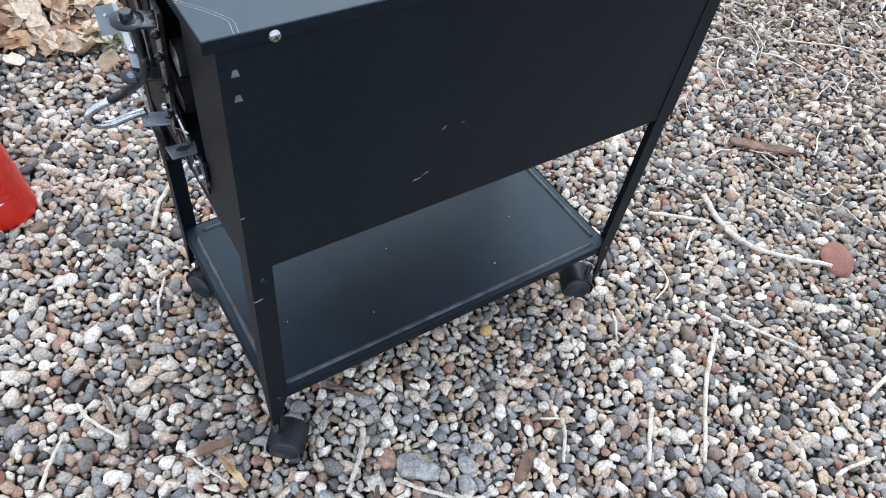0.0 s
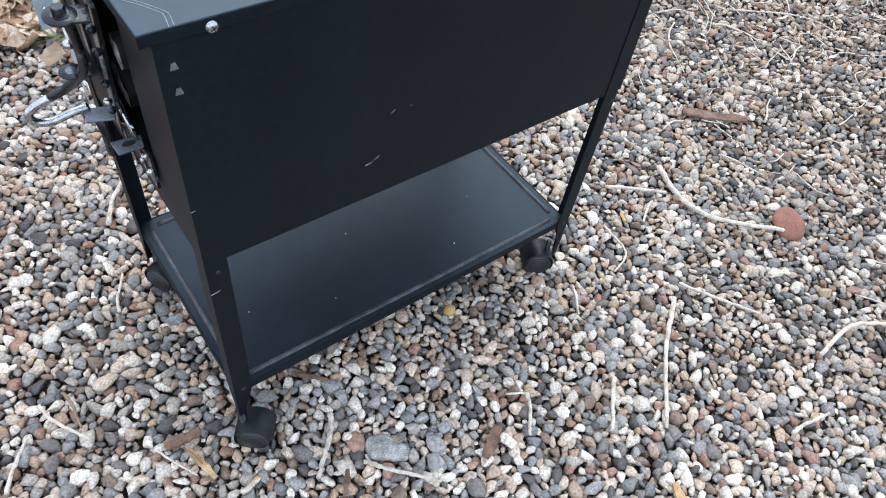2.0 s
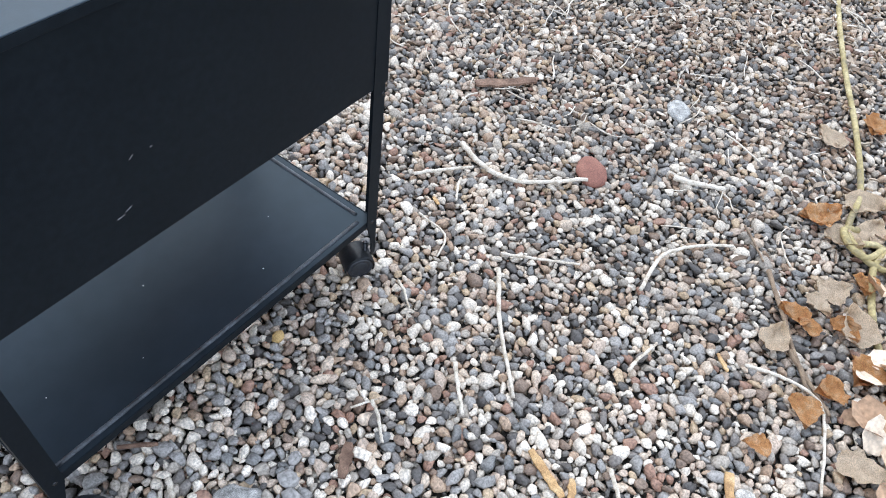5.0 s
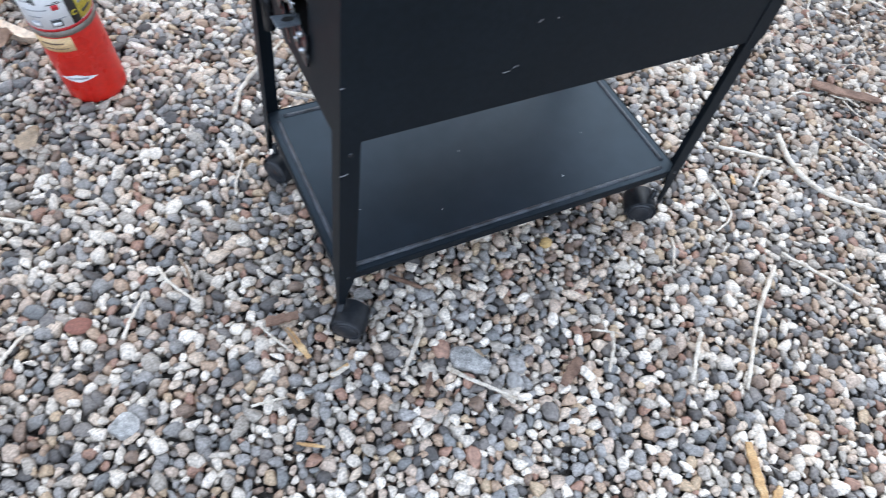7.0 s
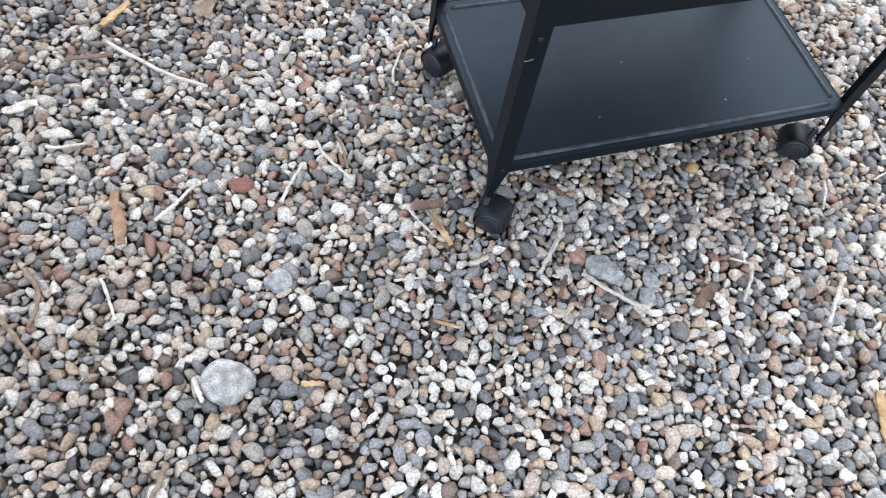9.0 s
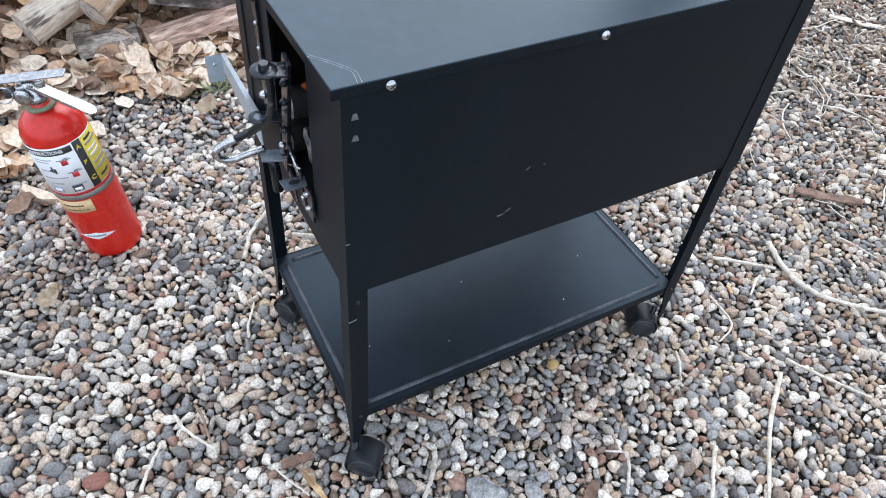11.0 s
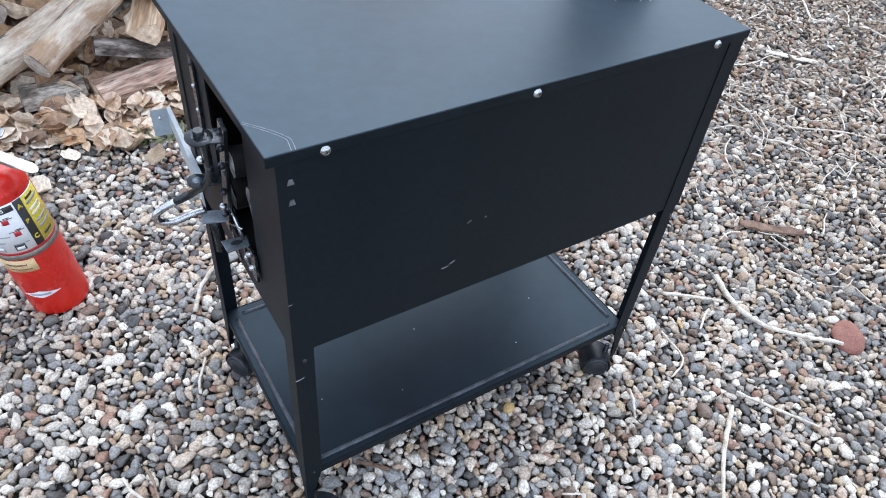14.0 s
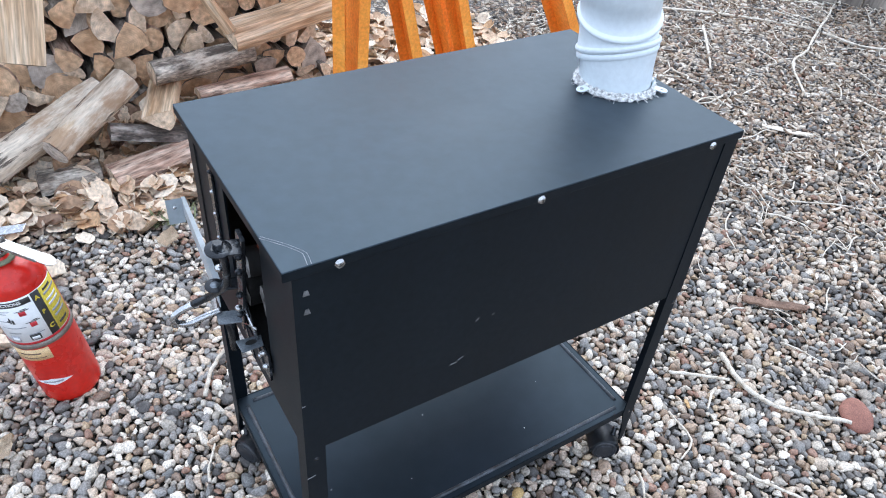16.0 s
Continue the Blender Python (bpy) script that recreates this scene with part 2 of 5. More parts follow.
SPLINTER = mat("yellow_wood_splinter", [(0.3, (0.34, 0.19, 0.08)), (0.5, (0.50, 0.31, 0.14)), (0.7, (0.62, 0.44, 0.24))], 45, (0.65, 0.8), bump=0.5, stretch=(1, 1, 1), fine=0.15, random_shift=True)
BROWNCHIP = mat("brown_wood_chip", [(0.3, (0.20, 0.11, 0.06)), (0.7, (0.38, 0.23, 0.13))], 50, (0.7, 0.85), bump=0.5)
BARKCHIP = mat("red_bark_chip", [(0.3, (0.11, 0.062, 0.042)), (0.7, (0.27, 0.17, 0.12))], 40, (0.8, 0.9), bump=0.8, random_shift=True)
BARK = mat("grey_bark", [(0.28, (0.08, 0.064, 0.05)), (0.45, (0.25, 0.205, 0.165)), (0.58, (0.44, 0.39, 0.33)), (0.72, (0.62, 0.57, 0.50))],
           34, (0.85, 0.95), bump=1.0, bump_scale=90, stretch=(1, 1, 0.35), fine=0.3, fine_scale=160, random_shift=True)
BARK_D = mat("dark_bark", [(0.3, (0.035, 0.028, 0.024)), (0.5, (0.10, 0.08, 0.068)), (0.7, (0.28, 0.245, 0.22))],
             30, (0.85, 0.95), bump=1.0, bump_scale=90, stretch=(1, 1, 0.35), fine=0.3, fine_scale=160, random_shift=True)
BARK_R = mat("red_split_wood", [(0.3, (0.17, 0.095, 0.07)), (0.5, (0.36, 0.23, 0.17)), (0.7, (0.64, 0.52, 0.42))],
             34, (0.8, 0.95), bump=1.0, bump_scale=100, stretch=(1, 1, 0.16), fine=0.28, fine_scale=150, random_shift=True)
BARK_P = mat("pale_debarked_wood", [(0.3, (0.22, 0.165, 0.12)), (0.42, (0.44, 0.36, 0.28)), (0.58, (0.62, 0.54, 0.44)), (0.72, (0.46, 0.33, 0.21))],
             14, (0.75, 0.9), bump=0.9, bump_scale=110, stretch=(1, 1, 0.2), fine=0.13, fine_scale=160, random_shift=True)
SPLIT = mat("fresh_split_wood", [(0.3, (0.32, 0.19, 0.10)), (0.5, (0.55, 0.39, 0.25)), (0.7, (0.70, 0.57, 0.42))],
            40, (0.75, 0.9), bump=0.9, bump_scale=110, stretch=(1, 1, 0.07), fine=0.2, fine_scale=150, random_shift=True)
DUFF = mat("brown_duff", [(0.0, (0.30, 0.225, 0.165)), (0.25, (0.46, 0.37, 0.285)), (0.45, (0.18, 0.13, 0.095)), (0.60, (0.56, 0.475, 0.385)), (0.80, (0.70, 0.63, 0.55))], 40, (0.8, 0.9), bump=0.5, island=True)
END_T = endgrain("tan_end_grain", (0.52, 0.33, 0.19), (0.74, 0.53, 0.35))
END_P = endgrain("pale_end_grain", (0.62, 0.47, 0.33), (0.82, 0.68, 0.52))
END_G = endgrain("weathered_end_grain", (0.34, 0.29, 0.25), (0.58, 0.50, 0.42))
patches(BARK_P, (0.32, 0.20, 0.115), 10, 0.51, (1, 1, 0.45), 0.8)
patches(BARK_P, (0.66, 0.59, 0.50), 11, 0.57, (1, 1, 0.4), 0.7)
patches(BARK_P, (0.07, 0.052, 0.04), 30, 0.60, (1, 1, 0.22), 0.9, 0.03)
patches(BARK, (0.055, 0.045, 0.038), 14, 0.53, (1, 1, 0.3), 0.85)
patches(BARK, (0.62, 0.55, 0.46), 18, 0.60, (1, 1, 0.3), 0.85)
patches(BARK_R, (0.09, 0.06, 0.047), 20, 0.57, (1, 1, 0.2), 0.9, 0.03)
patches(BARK_R, (0.66, 0.50, 0.38), 15, 0.58, (1, 1, 0.3), 0.7)
patches(BARK_D, (0.50, 0.45, 0.40), 20, 0.60, (1, 1, 0.25), 0.8)
patches(SPLIT, (0.40, 0.22, 0.10), 12, 0.58, (1, 1, 0.15), 0.6)
patches(END_T, (0.40, 0.21, 0.10), 10, 0.54, (1, 1, 1), 0.6, 0.10)
patches(END_P, (0.44, 0.28, 0.16), 16, 0.56, (1, 1, 1), 0.6, 0.10)
# pale lid patches: blurred sky reflection painted into the colour
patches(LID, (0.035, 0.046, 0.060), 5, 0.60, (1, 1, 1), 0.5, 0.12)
LEAFLIT = mat("dry_leaves", [(0.0, (0.62, 0.45, 0.31)), (0.18, (0.76, 0.61, 0.46)), (0.36, (0.42, 0.27, 0.17)), (0.5, (0.80, 0.68, 0.54)),
                             (0.66, (0.26, 0.165, 0.11)), (0.76, (0.55, 0.35, 0.20)), (0.86, (0.72, 0.60, 0.47))], 40, (0.7, 0.85), bump=0.4,
              fine=0.15, fine_scale=90, island=True)
LEAF_PALE = mat("pale_dry_leaf", [(0.3, (0.52, 0.40, 0.28)), (0.7, (0.70, 0.58, 0.44))], 50, (0.7, 0.8), bump=0.4)
LEAF_RUST = mat("rust_dry_leaf", [(0.3, (0.40, 0.17, 0.055)), (0.5, (0.56, 0.29, 0.11)), (0.7, (0.62, 0.42, 0.25))], 50, (0.6, 0.8), bump=0.4)
LEAF_GREEN = mat("green_weed", [(0.3, (0.12, 0.14, 0.06)), (0.7, (0.24, 0.26, 0.14))], 60, (0.6, 0.8), bump=0.3)
ROPE = mat("yellow_cord", [(0.3, (0.16, 0.14, 0.09)), (0.45, (0.36, 0.29, 0.13)), (0.7, (0.54, 0.46, 0.26))], 14, (0.6, 0.75), bump=0.5, bump_scale=220)
FENCE = mat("weathered_grey_board", [(0.3, (0.12, 0.10, 0.085)), (0.6, (0.30, 0.26, 0.22)), (0.75, (0.42, 0.38, 0.33))], 10, (0.85, 0.95), bump=0.8,
            stretch=(1, 1, 0.08), random_shift=True)
ASH = mat("ash_grey", [(0.35, (0.03, 0.028, 0.027)), (0.6, (0.30, 0.29, 0.28)), (0.75, (0.55, 0.53, 0.52))], 50, (0.8, 0.95), bump=0.8)


# ---- builders ----
def finish(bm, name, material, smooth=False):
    me = bpy.data.meshes.new(name)
    bm.to_mesh(me)
    bm.free()
    me.materials.append(material)
    if smooth:
        me.polygons.foreach_set("use_smooth", [True] * len(me.polygons))
    return me


def part(name, bm, material, parent=None, label="", smooth=False):
    ob = new(name, finish(bm, name, material, smooth))
    if parent:
        ob.parent = parent
    return tagged(ob, label)


def thing(name, place, label, category, group="", turn=(0, 0, 0)):
    ob = new(name)
    ob.empty_display_size = 0.05
    ob.matrix_basis = pose(*place, *turn)
    return tagged(ob, label, category, group)


def box(x0, x1, y0, y1, z0, z1, bevel=0.0015, bm=None):
    own = bmesh.new()
    bmesh.ops.create_cube(own, size=1)
    bmesh.ops.scale(own, vec=(x1 - x0, y1 - y0, z1 - z0), verts=own.verts)
    bmesh.ops.translate(own, vec=((x0 + x1) / 2, (y0 + y1) / 2, (z0 + z1) / 2), verts=own.verts)
    if bevel:
        bmesh.ops.bevel(own, geom=own.edges[:], offset=bevel, segments=2, affect="EDGES", profile=0.5)
    return join(bm, own)


def join(bm, own):
    if bm is None:
        return own
    me = bpy.data.meshes.new("joined")
    own.to_mesh(me)
    own.free()
    bm.from_mesh(me)
    bpy.data.meshes.remove(me)
    return bm


def prism(outline, thick, bm=None, bevel=0.0008):
    """A plate: an outline of (x, z) pulled along y by thick."""
    own = bmesh.new()
    f = own.faces.new([own.verts.new((x, 0, z)) for x, z in outline])
    r = bmesh.ops.extrude_face_region(own, geom=[f])
    bmesh.ops.translate(own, vec=(0, thick, 0), verts=[v for v in r["geom"] if isinstance(v, bmesh.types.BMVert)])
    bmesh.ops.recalc_face_normals(own, faces=own.faces)
    if bevel:
        bmesh.ops.bevel(own, geom=own.edges[:], offset=bevel, segments=1, affect="EDGES")
    return join(bm, own)


def moved(bm, m):
    bmesh.ops.transform(bm, matrix=m, verts=bm.verts)
    return bm


def lathe(profile, steps=40, bm=None):
    """A turned body from (radius, z) pairs."""
    own = bmesh.new()
    rings = []
    for r, z in profile:
        if r < 1e-5:
            rings.append([own.verts.new((0, 0, z))])
        else:
            rings.append([own.verts.new((r * math.cos(a), r * math.sin(a), z)) for a in (2 * math.pi * k / steps for k in range(steps))])
    for a, b in zip(rings, rings[1:]):
        for k in range(steps):
            q = [a[k % len(a)], a[(k + 1) % len(a)], b[(k + 1) % len(b)], b[k % len(b)]]
            q = list(dict.fromkeys(q))
            if len(q) > 2:
                own.faces.new(q)
    bmesh.ops.recalc_face_normals(own, faces=own.faces)
    return join(bm, own)


def glide(pts, n=6):
    """Points on a smooth line through the given ones."""
    p = [Vector(q) for q in pts]
    p = [2 * p[0] - p[1]] + p + [2 * p[-1] - p[-2]]
    out = []
    for a, b, c, d in zip(p, p[1:], p[2:], p[3:]):
        for k in range(n):
            t = k / n
            out.append(0.5 * (2 * b + (c - a) * t + (2 * a - 5 * b + 4 * c - d) * t * t + (3 * b - a - 3 * c + d) * t ** 3))
    return out + [p[-2]]


def tube(pts, radius, steps=8, wob=0.0, taper=0.0, bm=None, seed=0):
    """A rod along points; wob roughens it, taper thins its end."""
    own = bmesh.new()
    rnd = random.Random(seed)
    rings, side = [], None
    for k, p in enumerate(pts):
        way = (pts[min(k + 1, len(pts) - 1)] - pts[max(k - 1, 0)]).normalized()
        side = (side - way * side.dot(way)).normalized() if side else way.orthogonal().normalized()
        up = way.cross(side)
        r = radius * (1 - taper * k / max(1, len(pts) - 1)) * (1 + wob * rnd.uniform(-1, 1))
        rings.append([own.verts.new(p + (side * math.cos(a) + up * math.sin(a)) * r * (1 + wob * 0.5 * rnd.uniform(-1, 1)))
                      for a in (2 * math.pi * j / steps for j in range(steps))])
    for a, b in zip(rings, rings[1:]):
        for j in range(steps):
            own.faces.new((a[j], a[(j + 1) % steps], b[(j + 1) % steps], b[j]))
    own.faces.new(rings[0][::-1])
    own.faces.new(rings[-1])
    bmesh.ops.recalc_face_normals(own, faces=own.faces)
    return join(bm, own)


def sheet_mesh(name, verts, faces, material, smooth=True):
    """A mesh from whole arrays: verts (n, 3), faces (m, k)."""
    me = bpy.data.meshes.new(name)
    m, k = faces.shape
    me.vertices.add(len(verts))
    me.vertices.foreach_set("co", verts.astype(np.float32).ravel())
    me.loops.add(m * k)
    me.loops.foreach_set("vertex_index", faces.astype(np.int32).ravel())
    me.polygons.add(m)
    me.polygons.foreach_set("loop_start", np.arange(0, m * k, k, dtype=np.int32))
    me.polygons.foreach_set("use_smooth", np.full(m, smooth))
    me.update(calc_edges=True)
    me.materials.append(material)
    return me


def ico(level):
    bm = bmesh.new()
    bmesh.ops.create_icosphere(bm, subdivisions=level, radius=1)
    v = np.array([p.co[:] for p in bm.verts])
    f = np.array([[p.index for p in q.verts] for q in bm.faces])
    bm.free()
    return v, f


# ---- ground ----
def gravel_beyond(m):
    """Past the loose stones the ground goes on as packed pebbles."""
    n, l = m.node_tree.nodes, m.node_tree.links
    bsdf = n["Principled BSDF"]
    tc, sep, cells, edge = n.new("ShaderNodeTexCoord"), n.new("ShaderNodeSeparateXYZ"), n.new("ShaderNodeTexVoronoi"), n.new("ShaderNodeTexVoronoi")
    edge.feature = "DISTANCE_TO_EDGE"
    l.new(tc.outputs["Object"], sep.inputs[0])
    for v in (cells, edge):
        v.inputs["Scale"].default_value = 42
        l.new(tc.outputs["Object"], v.inputs["Vector"])
    bw, ramp = n.new("ShaderNodeSeparateColor"), n.new("ShaderNodeValToRGB")
    l.new(cells.outputs["Color"], bw.inputs[0])
    l.new(bw.outputs[0], ramp.inputs[0])
    ramp.color_ramp.interpolation = "CONSTANT"
    el = ramp.color_ramp.elements
    while len(el) < len(STONE_STOPS):
        el.new(0.5)
    for e, (p, c) in zip(el, STONE_STOPS):
        e.position, e.color = p, (0.80 * c[0], 0.74 * c[1], 0.68 * c[2], 1)
    gap = n.new("ShaderNodeMapRange")
    gap.inputs["From Max"].default_value, gap.inputs["To Min"].default_value = 0.22, 0.12
    l.new(edge.outputs["Distance"], gap.inputs["Value"])
    stone_mix = n.new("ShaderNodeMixRGB")
    stone_mix.blend_type, stone_mix.inputs[0].default_value = "MULTIPLY", 1.0
    l.new(ramp.outputs[0], stone_mix.inputs[1])
    l.new(gap.outputs[0], stone_mix.inputs[2])

    def math_node(op, a, b):
        k = n.new("ShaderNodeMath")
        k.operation = op
        for i, v in enumerate((a, b)):
            if isinstance(v, (int, float)):
                k.inputs[i].default_value = v
            elif v:
                l.new(v, k.inputs[i])
        return k.outputs[0]

    dx = math_node("SUBTRACT", math_node("ABSOLUTE", math_node("SUBTRACT", sep.outputs["X"], 1.6), 0), 3.0)
    dy = math_node("SUBTRACT", math_node("ABSOLUTE", math_node("SUBTRACT", sep.outputs["Y"], 0.25), 0), 1.9)
    out = n.new("ShaderNodeMapRange")
    out.inputs["From Max"].default_value = 0.25
    l.new(math_node("MAXIMUM", dx, dy), out.inputs["Value"])
    mx = n.new("ShaderNodeMixRGB")
    l.new(out.outputs[0], mx.inputs[0])
    l.new(bsdf.inputs["Base Color"].links[0].from_socket, mx.inputs[1])
    l.new(stone_mix.outputs[0], mx.inputs[2])
    l.new(mx.outputs[0], bsdf.inputs["Base Color"])


gravel_beyond(SOIL)


def ground_sheet():
    bm = bmesh.new()
    bmesh.ops.create_grid(bm, x_segments=60, y_segments=60, size=1)
    for v in bm.verts:
        far = max(abs(v.co.x), abs(v.co.y))
        s = 6.0 if far < 0.9 else 400.0 * ((far - 0.9) / 0.1) ** 3 + 6.0
        v.co.x, v.co.y = v.co.x / max(far, 1e-6) * far * s, v.co.y / max(far, 1e-6) * far * s
        v.co.z = -0.024 + 0.003 * noise.noise((v.co.x * 2, v.co.y * 2, 0))
    return tagged(new("ground", finish(bm, "ground", SOIL, True)), "grey-brown gritty soil under the gravel yard", "ground", kind="structure")


ground_sheet()


def stones(name, rng, areas, level, pitch, size, z0, label, kinds=20, skip=None, rounds=0, leave=None, single=None):
    """Loose pebbles strewn over rectangles, as one mesh."""
    base, faces = ico(level)
    shapes = []
    for k in range(kinds):
        off = Vector(rng.uniform(-50, 50, 3))
        v = np.array([np.array(p) * (1 + 0.30 * noise.noise(Vector(p) * 0.9 + off) + 0.12 * noise.noise(Vector(p) * 2.1 + off)) for p in base])
        for _ in range(9):
            way = rng.normal(0, 1, 3)
            way /= np.linalg.norm(way)
            over = np.maximum(v @ way - rng.uniform(0.42, 0.78), 0)
            v = v - over[:, None] * way
        shapes.append(v)
    shapes = np.array(shapes)
    pts = []
    for x0, x1, y0, y1 in areas:
        ny, nx = int((y1 - y0) / (pitch * 0.87)), int((x1 - x0) / pitch)
        j, i = np.mgrid[0:ny, 0:nx]
        x = x0 + (i + 0.5 * (j % 2)) * pitch + rng.uniform(-0.42, 0.42, i.shape) * pitch
        y = y0 + j * pitch * 0.87 + rng.uniform(-0.42, 0.42, i.shape) * pitch
        pts.append(np.stack([x.ravel(), y.ravel()], 1))
    pts = np.concatenate(pts)
    edge = np.maximum(np.abs(pts[:, 0] - 1.6) - 3.0, np.abs(pts[:, 1] - 0.25) - 1.9)
    pts = pts[edge < rng.uniform(-0.05, 0.3, len(pts))]
    if leave:
        x0, x1, y0, y1 = leave
        pts = pts[(pts[:, 0] < x0) | (pts[:, 0] > x1) | (pts[:, 1] < y0) | (pts[:, 1] > y1)]
    n = len(pts)
    a = np.clip(size * np.exp(rng.normal(0, 0.28, n)), size * 0.5, size * 1.8)
    for _ in range(rounds):
        tree = kdtree.KDTree(n)
        for k in range(n):
            tree.insert((pts[k, 0], pts[k, 1], 0), k)
        tree.balance()
        push = np.zeros_like(pts)
        for k in range(n):
            for co, m, dist in tree.find_range((pts[k, 0], pts[k, 1], 0), a[k] * 2.2):
                need = (a[k] + a[m]) * 0.80
                if m != k and 1e-6 < dist < need:
                    push[k] += (pts[k] - pts[m]) / dist * (need - dist) * 0.45
        pts = pts + push
    if skip:
        keep = np.ones(n, bool)
        for sx, sy, sr in skip:
            keep &= np.hypot(pts[:, 0] - sx, pts[:, 1] - sy) > sr
        pts, a = pts[keep], a[keep]
        n = len(pts)
    dims = np.stack([a * rng.uniform(1.02, 1.24, n), a * rng.uniform(0.72, 1.02, n), a * rng.uniform(0.46, 0.82, n)], 1)
    yaw, tx, ty = rng.uniform(0, 2 * np.pi, n), rng.normal(0, 0.42, n), rng.normal(0, 0.34, n)
    kind_of = rng.integers(0, kinds, n)
    v = shapes[kind_of] * dims[:, None, :]

    def turn(v, i, j, ang):
        c, s = np.cos(ang)[:, None], np.sin(ang)[:, None]
        vi, vj = v[..., i] * c - v[..., j] * s, v[..., i] * s + v[..., j] * c
        v[..., i], v[..., j] = vi, vj

    turn(v, 1, 2, tx)
    turn(v, 0, 2, ty)
    turn(v, 0, 1, yaw)
    lift = z0 + rng.uniform(-0.004, 0.004, n) + 0.003 * np.sin(pts[:, 0] * 7) * np.cos(pts[:, 1] * 6)
    v += np.stack([pts[:, 0], pts[:, 1], lift], 1)[:, None, :]
    loose = []
    if single:
        x0, x1, y0, y1 = single
        inside = (pts[:, 0] > x0) & (pts[:, 0] < x1) & (pts[:, 1] > y0) & (pts[:, 1] < y1)
        loose = np.flatnonzero(inside)[:300]
        stay = np.ones(n, bool)
        stay[loose] = False
        v = v[stay]
    f = faces[None] + (np.arange(len(v)) * len(base))[:, None, None]
    ob = new(name, sheet_mesh(name, v.reshape(-1, 3), f.reshape(-1, 3), PEBBLE))
    if single:
        forms = [sheet_mesh("pebble", q, faces, PEBBLE_ONE) for q in shapes]
        for k in loose:
            one = new("pebble", forms[kind_of[k]])
            one.matrix_basis = (Matrix.Translation((pts[k, 0], pts[k, 1], lift[k])) @ Matrix.Rotation(yaw[k], 4, "Z") @ Matrix.Rotation(-ty[k], 4, "Y")
                                @ Matrix.Rotation(tx[k], 4, "X") @ Matrix.Diagonal((*dims[k], 1)))
            one.parent = ob
    return tagged(ob, label, "gravel", kind="stuff")


rng = np.random.default_rng(7)
SKIP = [(-0.514, -0.217, 0.032), (1.36, -0.215, 0.035), (0.2, -0.162, 0.026)]
NEAR = [(-1.0, 1.8, -1.0, 1.12)]
stones("gravel", rng, NEAR, 2, 0.0194, 0.0125, -0.004, "rounded mixed grey, tan and white river pebbles covering the yard", 26, SKIP, 4, single=(0.06, 0.48, -0.36, -0.05))
stones("gravel_underlayer", rng, [(-1.15, 2.2, -1.0, 1.45)], 1, 0.0225, 0.0120, -0.0195, "smaller pebbles lying under the loose river gravel", 10)
stones("grit", rng, [(-0.95, 1.6, -0.95, 0.9)], 1, 0.0205, 0.0050, -0.010, "small stone chips between the river pebbles", 8)
stones("far_gravel", rng, [(-1.75, 4.95, -2.0, 2.5)], 1, 0.0207, 0.0136, -0.005, "river pebbles spread over the outer yard", 16, rounds=2, leave=NEAR[0])

# ---- the cart: a rolling cooler cart turned into a wood stove ----
L, D, TOP = 0.766, 0.425, 0.853
BODY0 = 0.497


